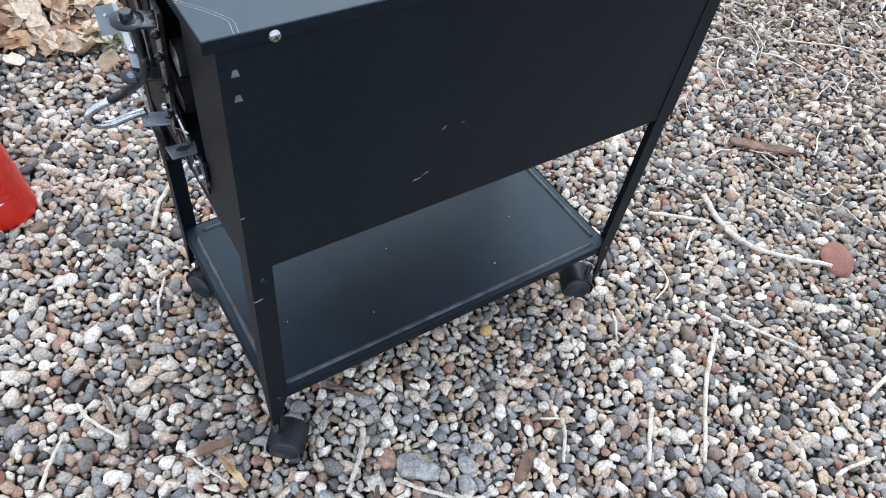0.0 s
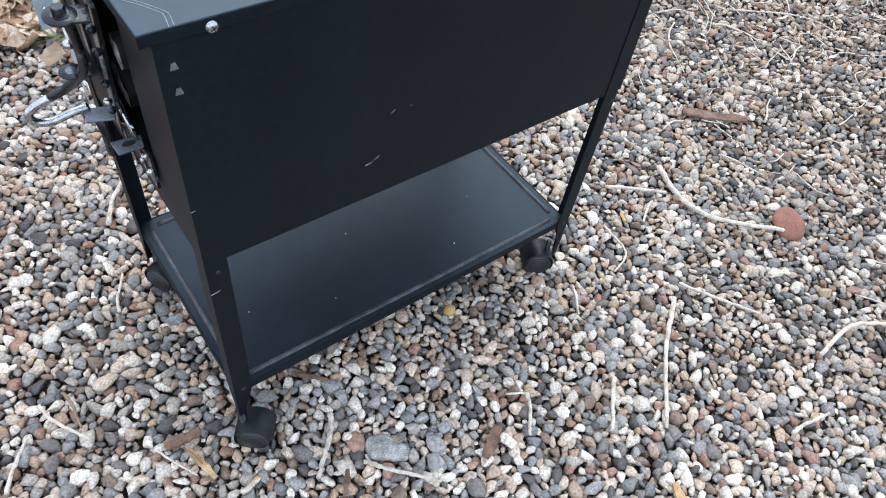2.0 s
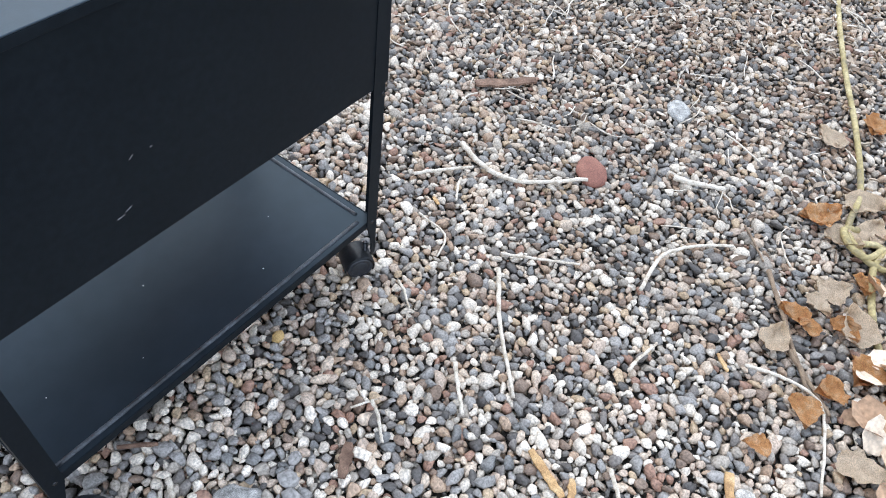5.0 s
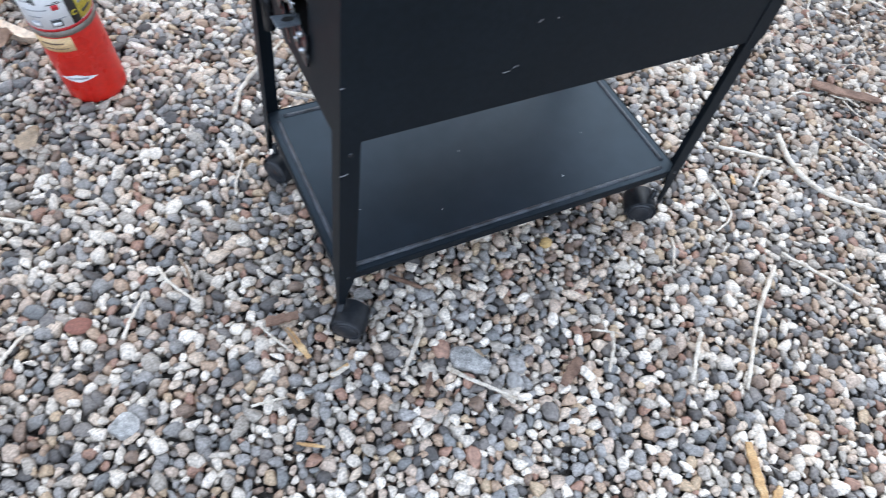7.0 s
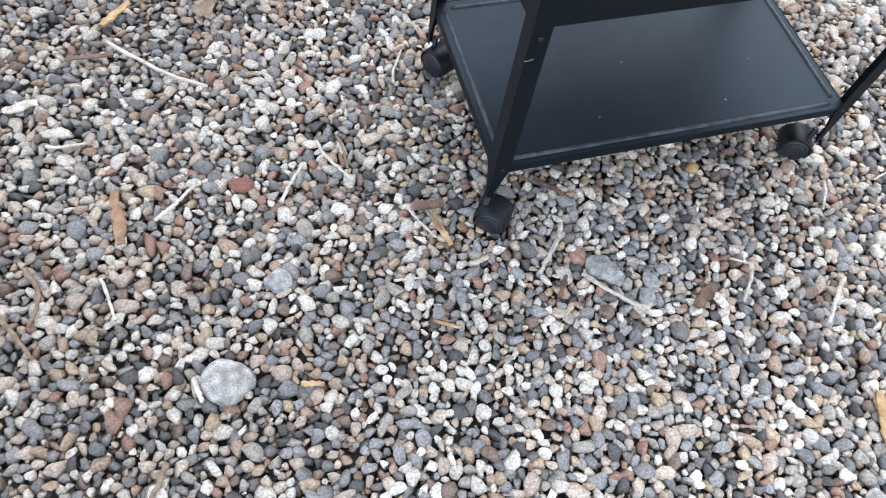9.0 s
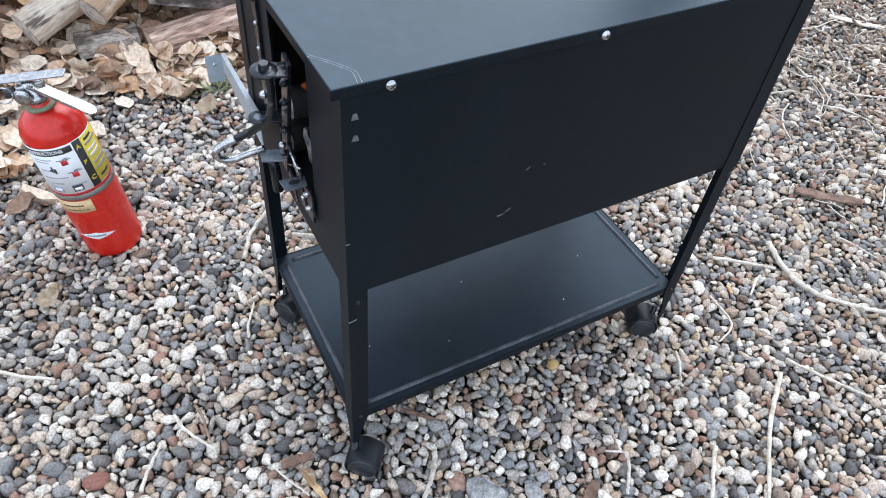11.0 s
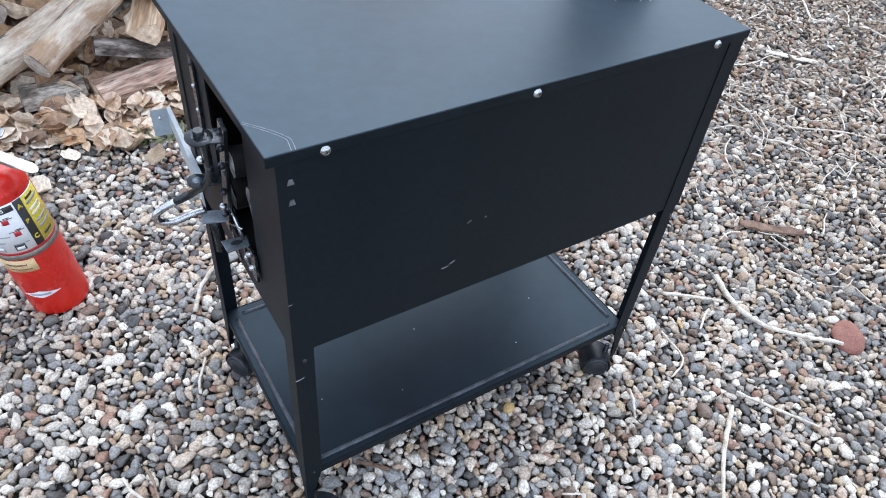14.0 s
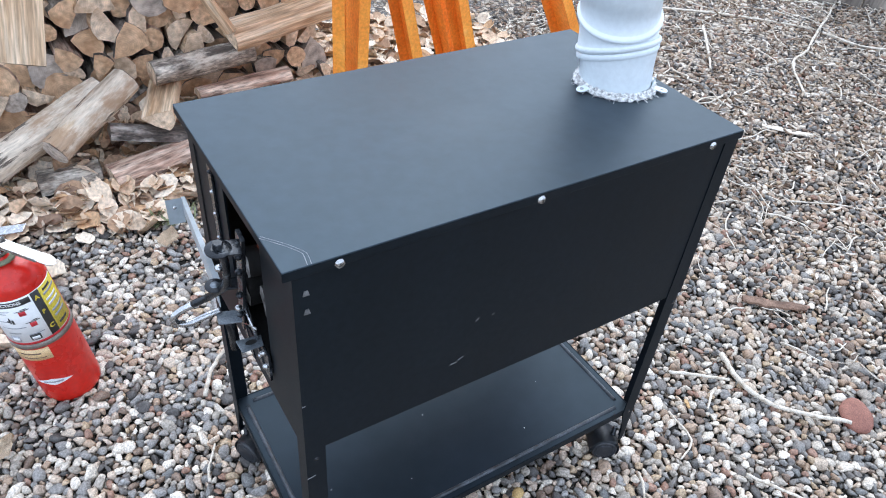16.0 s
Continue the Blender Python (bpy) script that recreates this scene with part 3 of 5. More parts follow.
def cart():
    c = thing("stove_cart", (0, 0, 0), "black steel rolling cart made into a wood stove, on gravel", "cart")
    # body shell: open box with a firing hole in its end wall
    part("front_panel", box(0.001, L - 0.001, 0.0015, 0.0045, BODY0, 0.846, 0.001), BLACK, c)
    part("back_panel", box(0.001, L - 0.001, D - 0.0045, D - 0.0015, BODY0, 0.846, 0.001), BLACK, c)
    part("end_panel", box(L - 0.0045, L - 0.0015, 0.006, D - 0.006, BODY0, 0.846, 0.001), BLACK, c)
    oy0, oy1, oz0, oz1 = 0.118, 0.262, 0.555, 0.815
    bm = bmesh.new()
    for y0, y1, z0, z1 in ((0.006, oy0, BODY0, 0.846), (oy1, D - 0.006, BODY0, 0.846), (oy0, oy1, BODY0, oz0), (oy0, oy1, oz1, 0.846)):
        box(0.0015, 0.0045, y0, y1, z0, z1, 0, bm)
    part("end_panel", bm, BLACK, c, "black end panel with a tall firing hole cut in it")
    part("floor_panel", box(0.005, L - 0.005, 0.005, D - 0.005, BODY0 + 0.002, BODY0 + 0.006, 0.001), BLACK, c)
    bm = box(0.012, 0.45, 0.06, 0.066, 0.52, 0.826, 0)
    box(0.012, 0.45, 0.34, 0.346, 0.52, 0.826, 0, bm)
    box(0.012, 0.45, 0.068, 0.338, 0.52, 0.526, 0, bm)
    box(0.45, 0.456, 0.06, 0.346, 0.52, 0.826, 0, bm)
    part("firebox", bm, HOLE, c, "sooty black steel firebox inside the body")
    # lid with a folded lip
    x0, x1, y0, y1, lip = -0.013, 0.762, -0.007, 0.430, 0.838
    top = part("lid", box(x0, x1, y0, y1, TOP - 0.0025, TOP, 0.0011), LID, c, "flat dusty black steel lid with sky sheen in its colour and a pale scribed corner mark")
    for q in (box(x0, x1, y0, y0 + 0.0022, lip, TOP - 0.0026, 0.0006), box(x0, x1, y1 - 0.0022, y1, lip, TOP - 0.0026, 0.0006),
              box(x0, x0 + 0.0022, y0 + 0.0024, y1 - 0.0024, lip, TOP - 0.0026, 0.0006), box(x1 - 0.0022, x1, y0 + 0.0024, y1 - 0.0024, lip, TOP - 0.0026, 0.0006)):
        part("lid_lip", q, BLACK, top, "folded black lip")
    for x in (0.058, 0.356, 0.693):
        s = moved(lathe([(0.0, 0.0042), (0.0028, 0.0040), (0.0054, 0.0028), (0.0068, 0.0)], 18), pose(x, y0 - 0.0002, 0.8415, 90))
        sc = part("screw", s, CHROME, top, "bright pan-head screw", True)
        # black bars on the head paint the shade of the cross recess
        bm = box(-0.0035, 0.0035, -0.0006, 0.0006, 0.0036, 0.0045, 0)
        box(-0.0006, 0.0006, -0.0035, 0.0035, 0.0036, 0.0045, 0, bm)
        part("slot", moved(bm, pose(x, y0 - 0.0002, 0.8415, 90, 0, 0) @ pose(0, 0, 0, 0, 0, 25)), LABEL_K, sc)
    for line in (((-0.0125, 0.064), (0.007, 0.040), (0.019, 0.021), (0.0215, 0.013), (0.0185, -0.006)),
                 ((-0.0105, 0.067), (0.011, 0.041), (0.0235, 0.021), (0.0262, 0.012), (0.0235, -0.006))):
        part("scribe_line", tube(glide([(x, y, TOP) for x, y in line], 5), 0.00045, 5), SCRATCH, top, "thin pale scribed line")
    # legs of folded angle, tapering under the shelf to the castor stem
    w = 0.031
    for x, y, sx, sy in ((0, 0, 1, 1), (L, 0, -1, 1), (0, D, 1, -1), (L, D, -1, -1)):
        bm = prism([(0, 0.846), (w, 0.846), (w, 0.158), (0.013, 0.095), (0.011, 0.058), (0, 0.058)], 0.0022, None, 0)
        own = prism([(0.0022, 0.846), (w, 0.846), (w, 0.158), (0.013, 0.095), (0.011, 0.058), (0.0022, 0.058)], 0.0022, None, 0)
        moved(own, Matrix(((0, 1, 0, 0), (1, 0, 0, 0), (0, 0, 1, 0), (0, 0, 0, 1))))
        join(bm, own)
        moved(bm, Matrix.Translation((x, y, 0)) @ Matrix.Diagonal((sx, sy, 1, 1)))
        if x:
            for v in bm.verts:
                v.co.x -= 0.024 * max(0.0, 1 - v.co.z / 0.5)
        bmesh.ops.recalc_face_normals(bm, faces=bm.faces)
        leg = part("leg", bm, BLACK, c)
        for z in (0.478, 0.162):
            b = lathe([(0, 0.0018), (0.003, 0.0014), (0.0042, 0)], 10)
            part("bolt", moved(b, pose(x + sx * 0.016 - (0.017 if x and z < 0.2 else 0), y - sy * 0.0002, z, 90 if sy > 0 else -90)), IRON, leg, "", True)
    # punched tabs and scuffs on the near leg and the panel
    for z in (0.806, 0.776):
        tab = prism([(0.0120, z - 0.004), (0.0210, z - 0.004), (0.0188, z + 0.004), (0.0142, z + 0.004)], 0.001, None, 0)
        part("punched_tab", moved(tab, pose(0, -0.0012, 0)), TAB, c, "grey punched slot")
    for x, z, ln, ang, r in ((0.246, 0.564, 0.011, 4, 0.0009), (0.259, 0.570, 0.010, 22, 0.0009), (0.281, 0.642, 0.008, 35, 0.0008), (0.31, 0.641, 0.004, 20, 0.0006)):
        p = [Vector((x + math.cos(radians(ang)) * s * ln / 2, 0.0014, z + math.sin(radians(ang)) * s * ln / 2)) for s in (-1, -0.3, 0.4, 1)]
        part("scuff", tube(p, r, 5, 0.4, 0.5, seed=int(x * 1000)), SCRATCH, c, "pale scuff in the paint")
    part("scuff", tube([Vector((0.000, -0.0003, 0.438)), Vector((0.006, -0.0004, 0.4385)), Vector((0.013, -0.0003, 0.440))], 0.0007, 5), SCRATCH, c, "pale scuff in the paint")
    part("scuff", tube([Vector((0.000, -0.0003, 0.604)), Vector((0.005, -0.0004, 0.6045))], 0.0006, 5), SCRATCH, c, "pale scuff in the paint")
    # shelf: a pressed tray with a raised bead and a folded edge
    z, LS = 0.166, 0.745
    bm = box(0.003, LS - 0.003, 0.003, D - 0.003, z - 0.002, z, 0.0006)
    shelf = part("shelf", bm, SHELF, c, "dusty black pressed-steel shelf")
    for a in (box(0.0025, LS - 0.0025, 0.0025, 0.0055, z - 0.017, z + 0.0008, 0.001), box(0.0025, LS - 0.0025, D - 0.0055, D - 0.0025, z - 0.017, z + 0.0008, 0.001),
              box(0.0025, 0.0055, 0.006, D - 0.006, z - 0.017, z + 0.0008, 0.001), box(LS - 0.0055, LS - 0.0025, 0.006, D - 0.006, z - 0.017, z + 0.0008, 0.001)):
        part("shelf_edge", a, BLACK, shelf)
    for p in (((0.032, 0.019), (LS - 0.035, 0.019)), ((0.035, D - 0.024), (LS - 0.035, D - 0.024)), ((0.020, 0.030), (0.020, D - 0.035)), ((LS - 0.022, 0.035), (LS - 0.022, D - 0.035))):
        a, b = [Vector((q[0], q[1], z - 0.0005)) for q in p]
        part("pressed_bead", tube([a, a.lerp(b, 0.02), a.lerp(b, 0.5), a.lerp(b, 0.98), b], 0.0045, 10), WORN_GLINT, shelf, "", True)
    for x, y in ((0.501, 0.07), (0.235, 0.077), (0.09, 0.13), (0.60, 0.16), (0.33, 0.2)):
        b = bmesh.new()
        bmesh.ops.create_icosphere(b, subdivisions=1, radius=0.0016 if x == 0.501 else 0.001)
        part("speck", moved(b, pose(x, y, z + 0.0006)), LABEL_W, shelf, "white speck of ash")
    # twin-wheel castors: a drum-shaped hood over two wheels with capped sides
    for x, y, turn in ((0.004, 0.003, 143), (0.737, 0.020, -30), (0.014, D - 0.012, 118), (0.732, D - 0.012, -27)):
        hold = new("castor")
        hold.parent = c
        hold.matrix_basis = pose(x, y, -0.007, 0, 0, turn)
        tagged(hold, "black plastic twin-wheel castor")
        b = lathe([(0.0, 0.086), (0.0055, 0.086), (0.0055, 0.056), (0.0085, 0.056), (0.0085, 0.050), (0, 0.050)], 14)
        part("stem", b, IRON, hold, "", True)
        cx, cz, r = -0.019, 0.034, 0.034
        b = bmesh.new()
        n, wide, rows = 22, (-0.0265, -0.0255, -0.0235, 0.0, 0.0235, 0.0255, 0.0265), []
        for k in range(n + 1):
            a = radians(-32 + 236 * k / n)
            rows.append([b.verts.new((cx + (r - e) * math.cos(a), yy, cz + (r - e) * math.sin(a))) for yy, e in zip(wide, (0.0022, 0.0006, 0, 0, 0, 0.0006, 0.0022))])
        for p, q in zip(rows, rows[1:]):
            for j in range(6):
                b.faces.new((p[j], p[j + 1], q[j + 1], q[j]))
        bmesh.ops.solidify(b, geom=b.faces[:], thickness=0.0024)
        bmesh.ops.recalc_face_normals(b, faces=b.faces)
        part("hood", b, RUBBER, hold, "smooth black drum-shaped hood", True)
        for sy in (-1, 1):
            w0 = lathe([(0, 0.0120), (0.022, 0.0120), (0.0242, 0.0130), (0.0268, 0.0128), (0.0286, 0.0105), (0.0296, 0.008), (0.0300, 0.0), (0.029, -0.009), (0.018, -0.010), (0, -0.010)], 34)
            wheel = part("wheel", moved(w0, pose(cx, sy * 0.0145, cz - 0.001, -90 * sy)), RUBBER, hold, "", True)
            cap = lathe([(0, 0.0012), (0.0195, 0.0012), (0.0212, 0.0004), (0.0214, -0.0006), (0, -0.0006)], 28)
            part("hub_cap", moved(cap, pose(cx, sy * 0.0268, cz - 0.001, -90 * sy)), RUBBER, wheel, "", True)
    # flue: an adjustable elbow turned nearly straight, its swaged joints at a slant
    px, py = 0.679, 0.209
    lean = Vector((-0.10, 0.10, 1.0))
    level, low_n, up_n = Vector((0, 0, 1)), Vector((-0.05, 0.31, 0.95)), Vector((-0.21, -0.20, 0.956))

    def ring_row(own, h, r, nrm, steps=56):
        mid = Vector((px, py, TOP + 0.001)) + lean * min(h, 0.2) + Vector((0, 0, max(0.0, h - 0.2)))
        row = []
        for k in range(steps):
            a = 2 * math.pi * k / steps
            d = Vector((r * math.cos(a), r * math.sin(a), 0))
            d.z = -(nrm.x * d.x + nrm.y * d.y) / nrm.z
            row.append(own.verts.new(mid + d))
        return row

    def sleeve(name, rings, label=""):
        own = bmesh.new()
        rows = [ring_row(own, *q) for q in rings]
        for p, q in zip(rows, rows[1:]):
            for k in range(len(p)):
                own.faces.new((p[k], p[(k + 1) % len(p)], q[(k + 1) % len(p)], q[k]))
        bmesh.ops.recalc_face_normals(own, faces=own.faces)
        return part(name, own, PIPE, c, label, True)

    def swage(h, nrm, r, size=0.0042):
        return [(h - 0.0062, r, nrm), (h - 0.0052, r + 0.0004, nrm), (h - 0.0036, r + size * 0.8, nrm), (h - 0.0012, r + size, nrm),
                (h + 0.0014, r + size, nrm), (h + 0.0036, r + size * 0.75, nrm), (h + 0.0050, r + 0.0004, nrm), (h + 0.0060, r, nrm)]

    sleeve("flue_pipe", [(0.0, 0.0595, level), (0.0, 0.0615, level), (0.012, 0.0620, level), (0.040, 0.0632, level)] + swage(0.058, low_n, 0.0640, 0.0026) +
           swage(0.070, low_n, 0.0645, 0.0040) + [(0.090, 0.0648, level)] + swage(0.119, up_n, 0.0652, 0.0048) +
           [(0.142, 0.0655, level), (0.1425, 0.0662, level), (0.20, 0.0664, level), (0.60, 0.067, level), (0.95, 0.067, level), (0.95, 0.065, level), (0.21, 0.0645, level)],
           "pale galvanised flue pipe with slanting swaged joints")
    rr, n = 0.0655, 120
    for lane, (grow, up, thick) in enumerate(((0.0, 0.0035, 0.0042), (0.0035, 0.003, 0.0034), (-0.001, 0.0085, 0.0030))):
        rnd = random.Random(90 + lane)
        pts = [Vector((px + (rr + grow + rnd.uniform(-0.0012, 0.0012)) * math.cos(2 * math.pi * k / n), py + (rr + grow + rnd.uniform(-0.0012, 0.0012)) * math.sin(2 * math.pi * k / n),
                       TOP + up + 0.0012 * math.sin(k * 1.7 + lane))) for k in range(n + 1)]
        part("flue_gasket", tube(pts, thick, 7, 0.25, seed=3 + lane), WOOL, c, "frayed silver fibre rope round the flue")
    rnd = random.Random(77)
    bm = bmesh.new()
    for k in range(60):
        a = rnd.uniform(0, 6.28)
        p = Vector((px + 0.068 * math.cos(a), py + 0.068 * math.sin(a), TOP + 0.003))
        a += rnd.uniform(-0.9, 0.9)
        q = p + Vector((math.cos(a), math.sin(a), 0)) * rnd.uniform(0.006, 0.016)
        q.z = TOP + 0.0008
        tube([p, p.lerp(q, 0.5) + Vector((0, 0, 0.001)), q], 0.0005, 4, bm=bm)
    tagged(part("gasket_fringe", bm, WOOL, c), "loose silver fibres", kind="stuff")
    for dx, dy in ((-0.079, -0.004), (0.050, -0.063), (0.018, 0.078)):
        ang = math.degrees(math.atan2(dy, dx))
        ear = [(-0.018, -0.007), (0.0, -0.0085)] + [(0.0085 * math.sin(radians(d)) + 0.001, -0.0085 * math.cos(radians(d))) for d in range(15, 166, 15)] + [(0.0, 0.0085), (-0.018, 0.007)]
        b = moved(prism(ear, 0.0018, None, 0.0004), pose(0, 0, 0, 90))
        box(-0.0195, -0.0175, -0.007, 0.007, -0.001, 0.022, 0.0006, b)
        tab = part("flue_tab", moved(b, pose(px + dx, py + dy, TOP + 0.0045, 0, 6, ang)), PIPE, c, "bright bent metal ear holding the flue")
        rv = moved(lathe([(0, 0.0035), (0.0032, 0.0028), (0.0045, 0)], 12), pose(px + dx, py + dy, TOP + 0.0045))
        part("rivet", rv, CHROME, tab, "", True)
    # slit and hinge bolts beside the firing hole
    part("seam", box(-0.0008, 0.0014, 0.391, 0.394, 0.53, 0.825, 0), HOLE, c, "dark seam in the end panel")
    part("hinge_strip", box(-0.003, 0.0013, 0.300, 0.318, 0.60, 0.822, 0.0008), IRON, c, "black hinge strip")
    for z in (0.80, 0.765, 0.725, 0.68):
        part("bolt", moved(lathe([(0, 0.003), (0.0025, 0.0025), (0.0035, 0.0)], 10), pose(-0.003, 0.309, z, 0, -90)), CHROME if z < 0.79 else IRON, c, "", True)
    return c


CART = cart()


def latch():
    """The door latch: a slanted plate, two lugs, a bent rod with a bright loop, a lower bracket."""
    t = thing("door_latch", (0, 0, 0), "oily black iron latch with chrome loop handle beside the firing hole", "latch")
    low, high = Vector((-0.010, 0.206, 0.585)), Vector((-0.016, 0.132, 0.812))
    d = (high - low)
    b = box(-0.003, 0.003, -0.011, 0.011, 0, d.length, 0.001)
    m = Matrix.Translation(low) @ Matrix.Rotation(math.atan2(-d.y, d.z) * 1.0, 4, "X") @ Matrix.Rotation(math.atan2(d.x, d.z), 4, "Y")
    part("back_plate", moved(b, m), IRON, t)
    def lug(c, reach, r, z, hole):
        """A flat tongue with a round end, its bore filled by a pin."""
        b = lathe([(0, 0.0016), (r - 0.001, 0.0016), (r, 0.0008), (r, -0.0008), (r - 0.001, -0.0016), (0, -0.0016)], 26)
        box(0, reach, -r * 0.8, r * 0.8, -0.0015, 0.0015, 0.0005, b)
        g = part("lug", moved(b, pose(*c, z, 6, 3, -12)), IRON, t, "", True)
        part("pin", moved(lathe([(0, 0.0032), (hole, 0.0032), (hole + 0.0008, 0.0018)], 18), pose(*c, z, 6, 3)), STEEL, g, "", True)
        return g

    def flat(corners, z, thick, material, label=""):
        own = bmesh.new()
        f = own.faces.new([own.verts.new((x, y, z)) for x, y in corners])
        r = bmesh.ops.extrude_face_region(own, geom=[f])
        bmesh.ops.translate(own, vec=(0, 0, -thick), verts=[v for v in r["geom"] if isinstance(v, bmesh.types.BMVert)])
        bmesh.ops.recalc_face_normals(own, faces=own.faces)
        bmesh.ops.bevel(own, geom=own.edges[:], offset=0.0006, segments=1, affect="EDGES")
        return part("plate", own, material, t, label)

    lug((-0.050, 0.114), 0.027, 0.0170, 0.814, 0.004)
    lug((-0.050, 0.171), 0.030, 0.0135, 0.708, 0.0055)
    flat([(-0.048, 0.205), (-0.012, 0.194), (-0.020, 0.169), (-0.052, 0.179)], 0.628, 0.003, STEEL, "blue-grey steel plate under the loop")
    flat([(-0.036, 0.161), (0.001, 0.157), (-0.003, 0.135), (-0.035, 0.135)], 0.602, 0.003, STEEL, "slotted steel bracket plate")
    # no opening is cut: the slot's shade is a dark oval on the plate
    part("slot", moved(lathe([(0, 0.0004), (0.0045, 0.0004), (0.0050, -0.001)], 14), pose(-0.017, 0.148, 0.6022) @ Matrix.Diagonal((1.9, 1, 1, 1))), HOLE, t)
    b = lathe([(0, 0.010), (0.006, 0.010), (0.0068, 0.009), (0.0068, 0.001), (0.010, 0.001), (0.010, 0)], 6)
    part("hex_bolt", moved(b, pose(-0.050, 0.114, 0.8155, 6, 0, 0)), IRON, t)
    part("pin", tube([Vector((-0.012, 0.196, 0.600)), Vector((-0.006, 0.150, 0.622))], 0.0022, 8), CHROME, t, "", True)
    # slotted flat arms from the strip down to the hinge bracket
    for y0, z0, y1, z1, x in ((0.190, 0.640, 0.140, 0.560, -0.006), (0.214, 0.620, 0.165, 0.548, -0.010)):
        p, q = Vector((x, y0, z0)), Vector((x, y1, z1))
        d = q - p
        own = box(-0.0012, 0.0012, -0.0055, 0.0055, 0, d.length, 0.0004)
        part("arm", moved(own, Matrix.Translation(p) @ d.to_track_quat("Z", "X").to_matrix().to_4x4() @ Matrix.Rotation(radians(90), 4, "Z")), IRON, t)
    rod = glide([(-0.045, 0.118, 0.808), (-0.041, 0.130, 0.770), (-0.040, 0.150, 0.722), (-0.056, 0.185, 0.680), (-0.078, 0.200, 0.661)], 6)
    part("rod", tube(rod, 0.0056, 12, 0.01), IRON, t, "", True)
    loop = glide([(-0.078, 0.200, 0.661), (-0.096, 0.204, 0.652), (-0.107, 0.206, 0.642), (-0.103, 0.206, 0.629), (-0.086, 0.204, 0.624), (-0.060, 0.203, 0.629), (-0.040, 0.203, 0.630)], 6)
    part("loop_handle", tube(loop, 0.0053, 12), CHROME, t, "bright worn loop handle", True)
    for f, xo in ((0.86, -0.008), (0.7, -0.008), (0.45, -0.008), (0.3, -0.01), (0.8, -0.034), (0.22, -0.008)):
        p = low.lerp(high, f)
        b = lathe([(0, 0.006), (0.004, 0.005), (0.0058, 0.0)], 8)
        part("bolt", moved(b, pose(p.x + xo, p.y - 0.012, p.z, 70, -30)), CHROME if f in (0.8, 0.3) else IRON, t, "", True)
    # lower hinge: short pipe and a folded bracket with two bright bolts
    part("pivot_pipe", tube([Vector((-0.034, 0.196, 0.625)), Vector((-0.030, 0.196, 0.590)), Vector((-0.030, 0.192, 0.556))], 0.008, 10, 0.05), IRON, t, "", True)
    part("bracket", box(-0.0052, -0.001, 0.112, 0.162, 0.546, 0.598, 0.0008), IRON, t)
    for y, z in ((0.128, 0.563), (0.146, 0.570), (0.135, 0.585)):
        part("bolt", moved(lathe([(0, 0.006), (0.0035, 0.005), (0.0055, 0.0)], 8), pose(-0.005, y, z, 0, -90)), CHROME, t, "bright bolt head", True)
    part("brace", tube([Vector((-0.006, 0.150, 0.600)), Vector((-0.010, 0.185, 0.640))], 0.003, 8), CHROME, t, "", True)
    return t


latch()


def galvanised_bar():
    """A folded strip held by the latch, reaching out behind the cart."""
    a, b = Vector((-0.034, 0.24, 0.628)), Vector((0.050, 0.86, 0.370))
    way = (b - a).normalized()
    side = way.cross(Vector((0, 0, 1))).normalized()
    up = side.cross(way)
    bm = bmesh.new()
    prof = [(0.0, 0.020), (0.0, -0.020), (0.002, -0.020), (0.002, 0.018), (0.009, 0.018), (0.009, 0.020)]
    rows = [[bm.verts.new(p + side * u + up * v) for u, v in prof] for p in (a, b)]
    for j in range(6):
        bm.faces.new((rows[0][j], rows[0][(j + 1) % 6], rows[1][(j + 1) % 6], rows[1][j]))
    bm.faces.new(rows[0])
    bm.faces.new(rows[1][::-1])
    bmesh.ops.recalc_face_normals(bm, faces=bm.faces)
    t = thing("galvanised_bar", (0, 0, 0), "blue-grey galvanised folded steel bar reaching out past the cart", "metal bar")
    part("bar", bm, GALV, t)
    p = b - way * 0.006
    bm = bmesh.new()
    f = [bm.verts.new(p + side * u + up * v) for u, v in ((0.001, 0.019), (-0.036, 0.019), (-0.036, -0.040), (0.001, -0.040))]
    bm.faces.new(f)
    bmesh.ops.solidify(bm, geom=bm.faces[:], thickness=0.003)
    part("end_flange", bm, GALV, t)
    part("rivet", moved(lathe([(0, 0.003), (0.004, 0.002), (0.005, 0)], 10), Matrix.Translation(p - side * 0.018 - way * 0.004) @ (-way).to_track_quat("Z", "Y").to_matrix().to_4x4()), CHROME, t)


galvanised_bar()


# ---- fire extinguisher ----
def on_cylinder(bm, r):
    """Wraps a flat sheet (x across in metres, z up) round a cylinder, facing -y."""
    for v in bm.verts:
        a, rad = v.co.x / r, r + v.co.y
        v.co.x, v.co.y = rad * math.sin(a), -rad * math.cos(a)
    return bm


def patch(a0, a1, z0, z1, r, lift, thick=0.0003, n=20):
    """A thin curved sheet between two angles in degrees."""
    bm = bmesh.new()
    rows = [[bm.verts.new((radians(a0 + (a1 - a0) * k / n) * r, lift + h, z)) for k in range(n + 1)] for z, h in ((z0, 0), (z0, thick), (z1, thick), (z1, 0))]
    for p, q in zip(rows, rows[1:]):
        for k in range(n):
            bm.faces.new((p[k], p[k + 1], q[k + 1], q[k]))
    bmesh.ops.recalc_face_normals(bm, faces=bm.faces)
    return on_cylinder(bm, r)


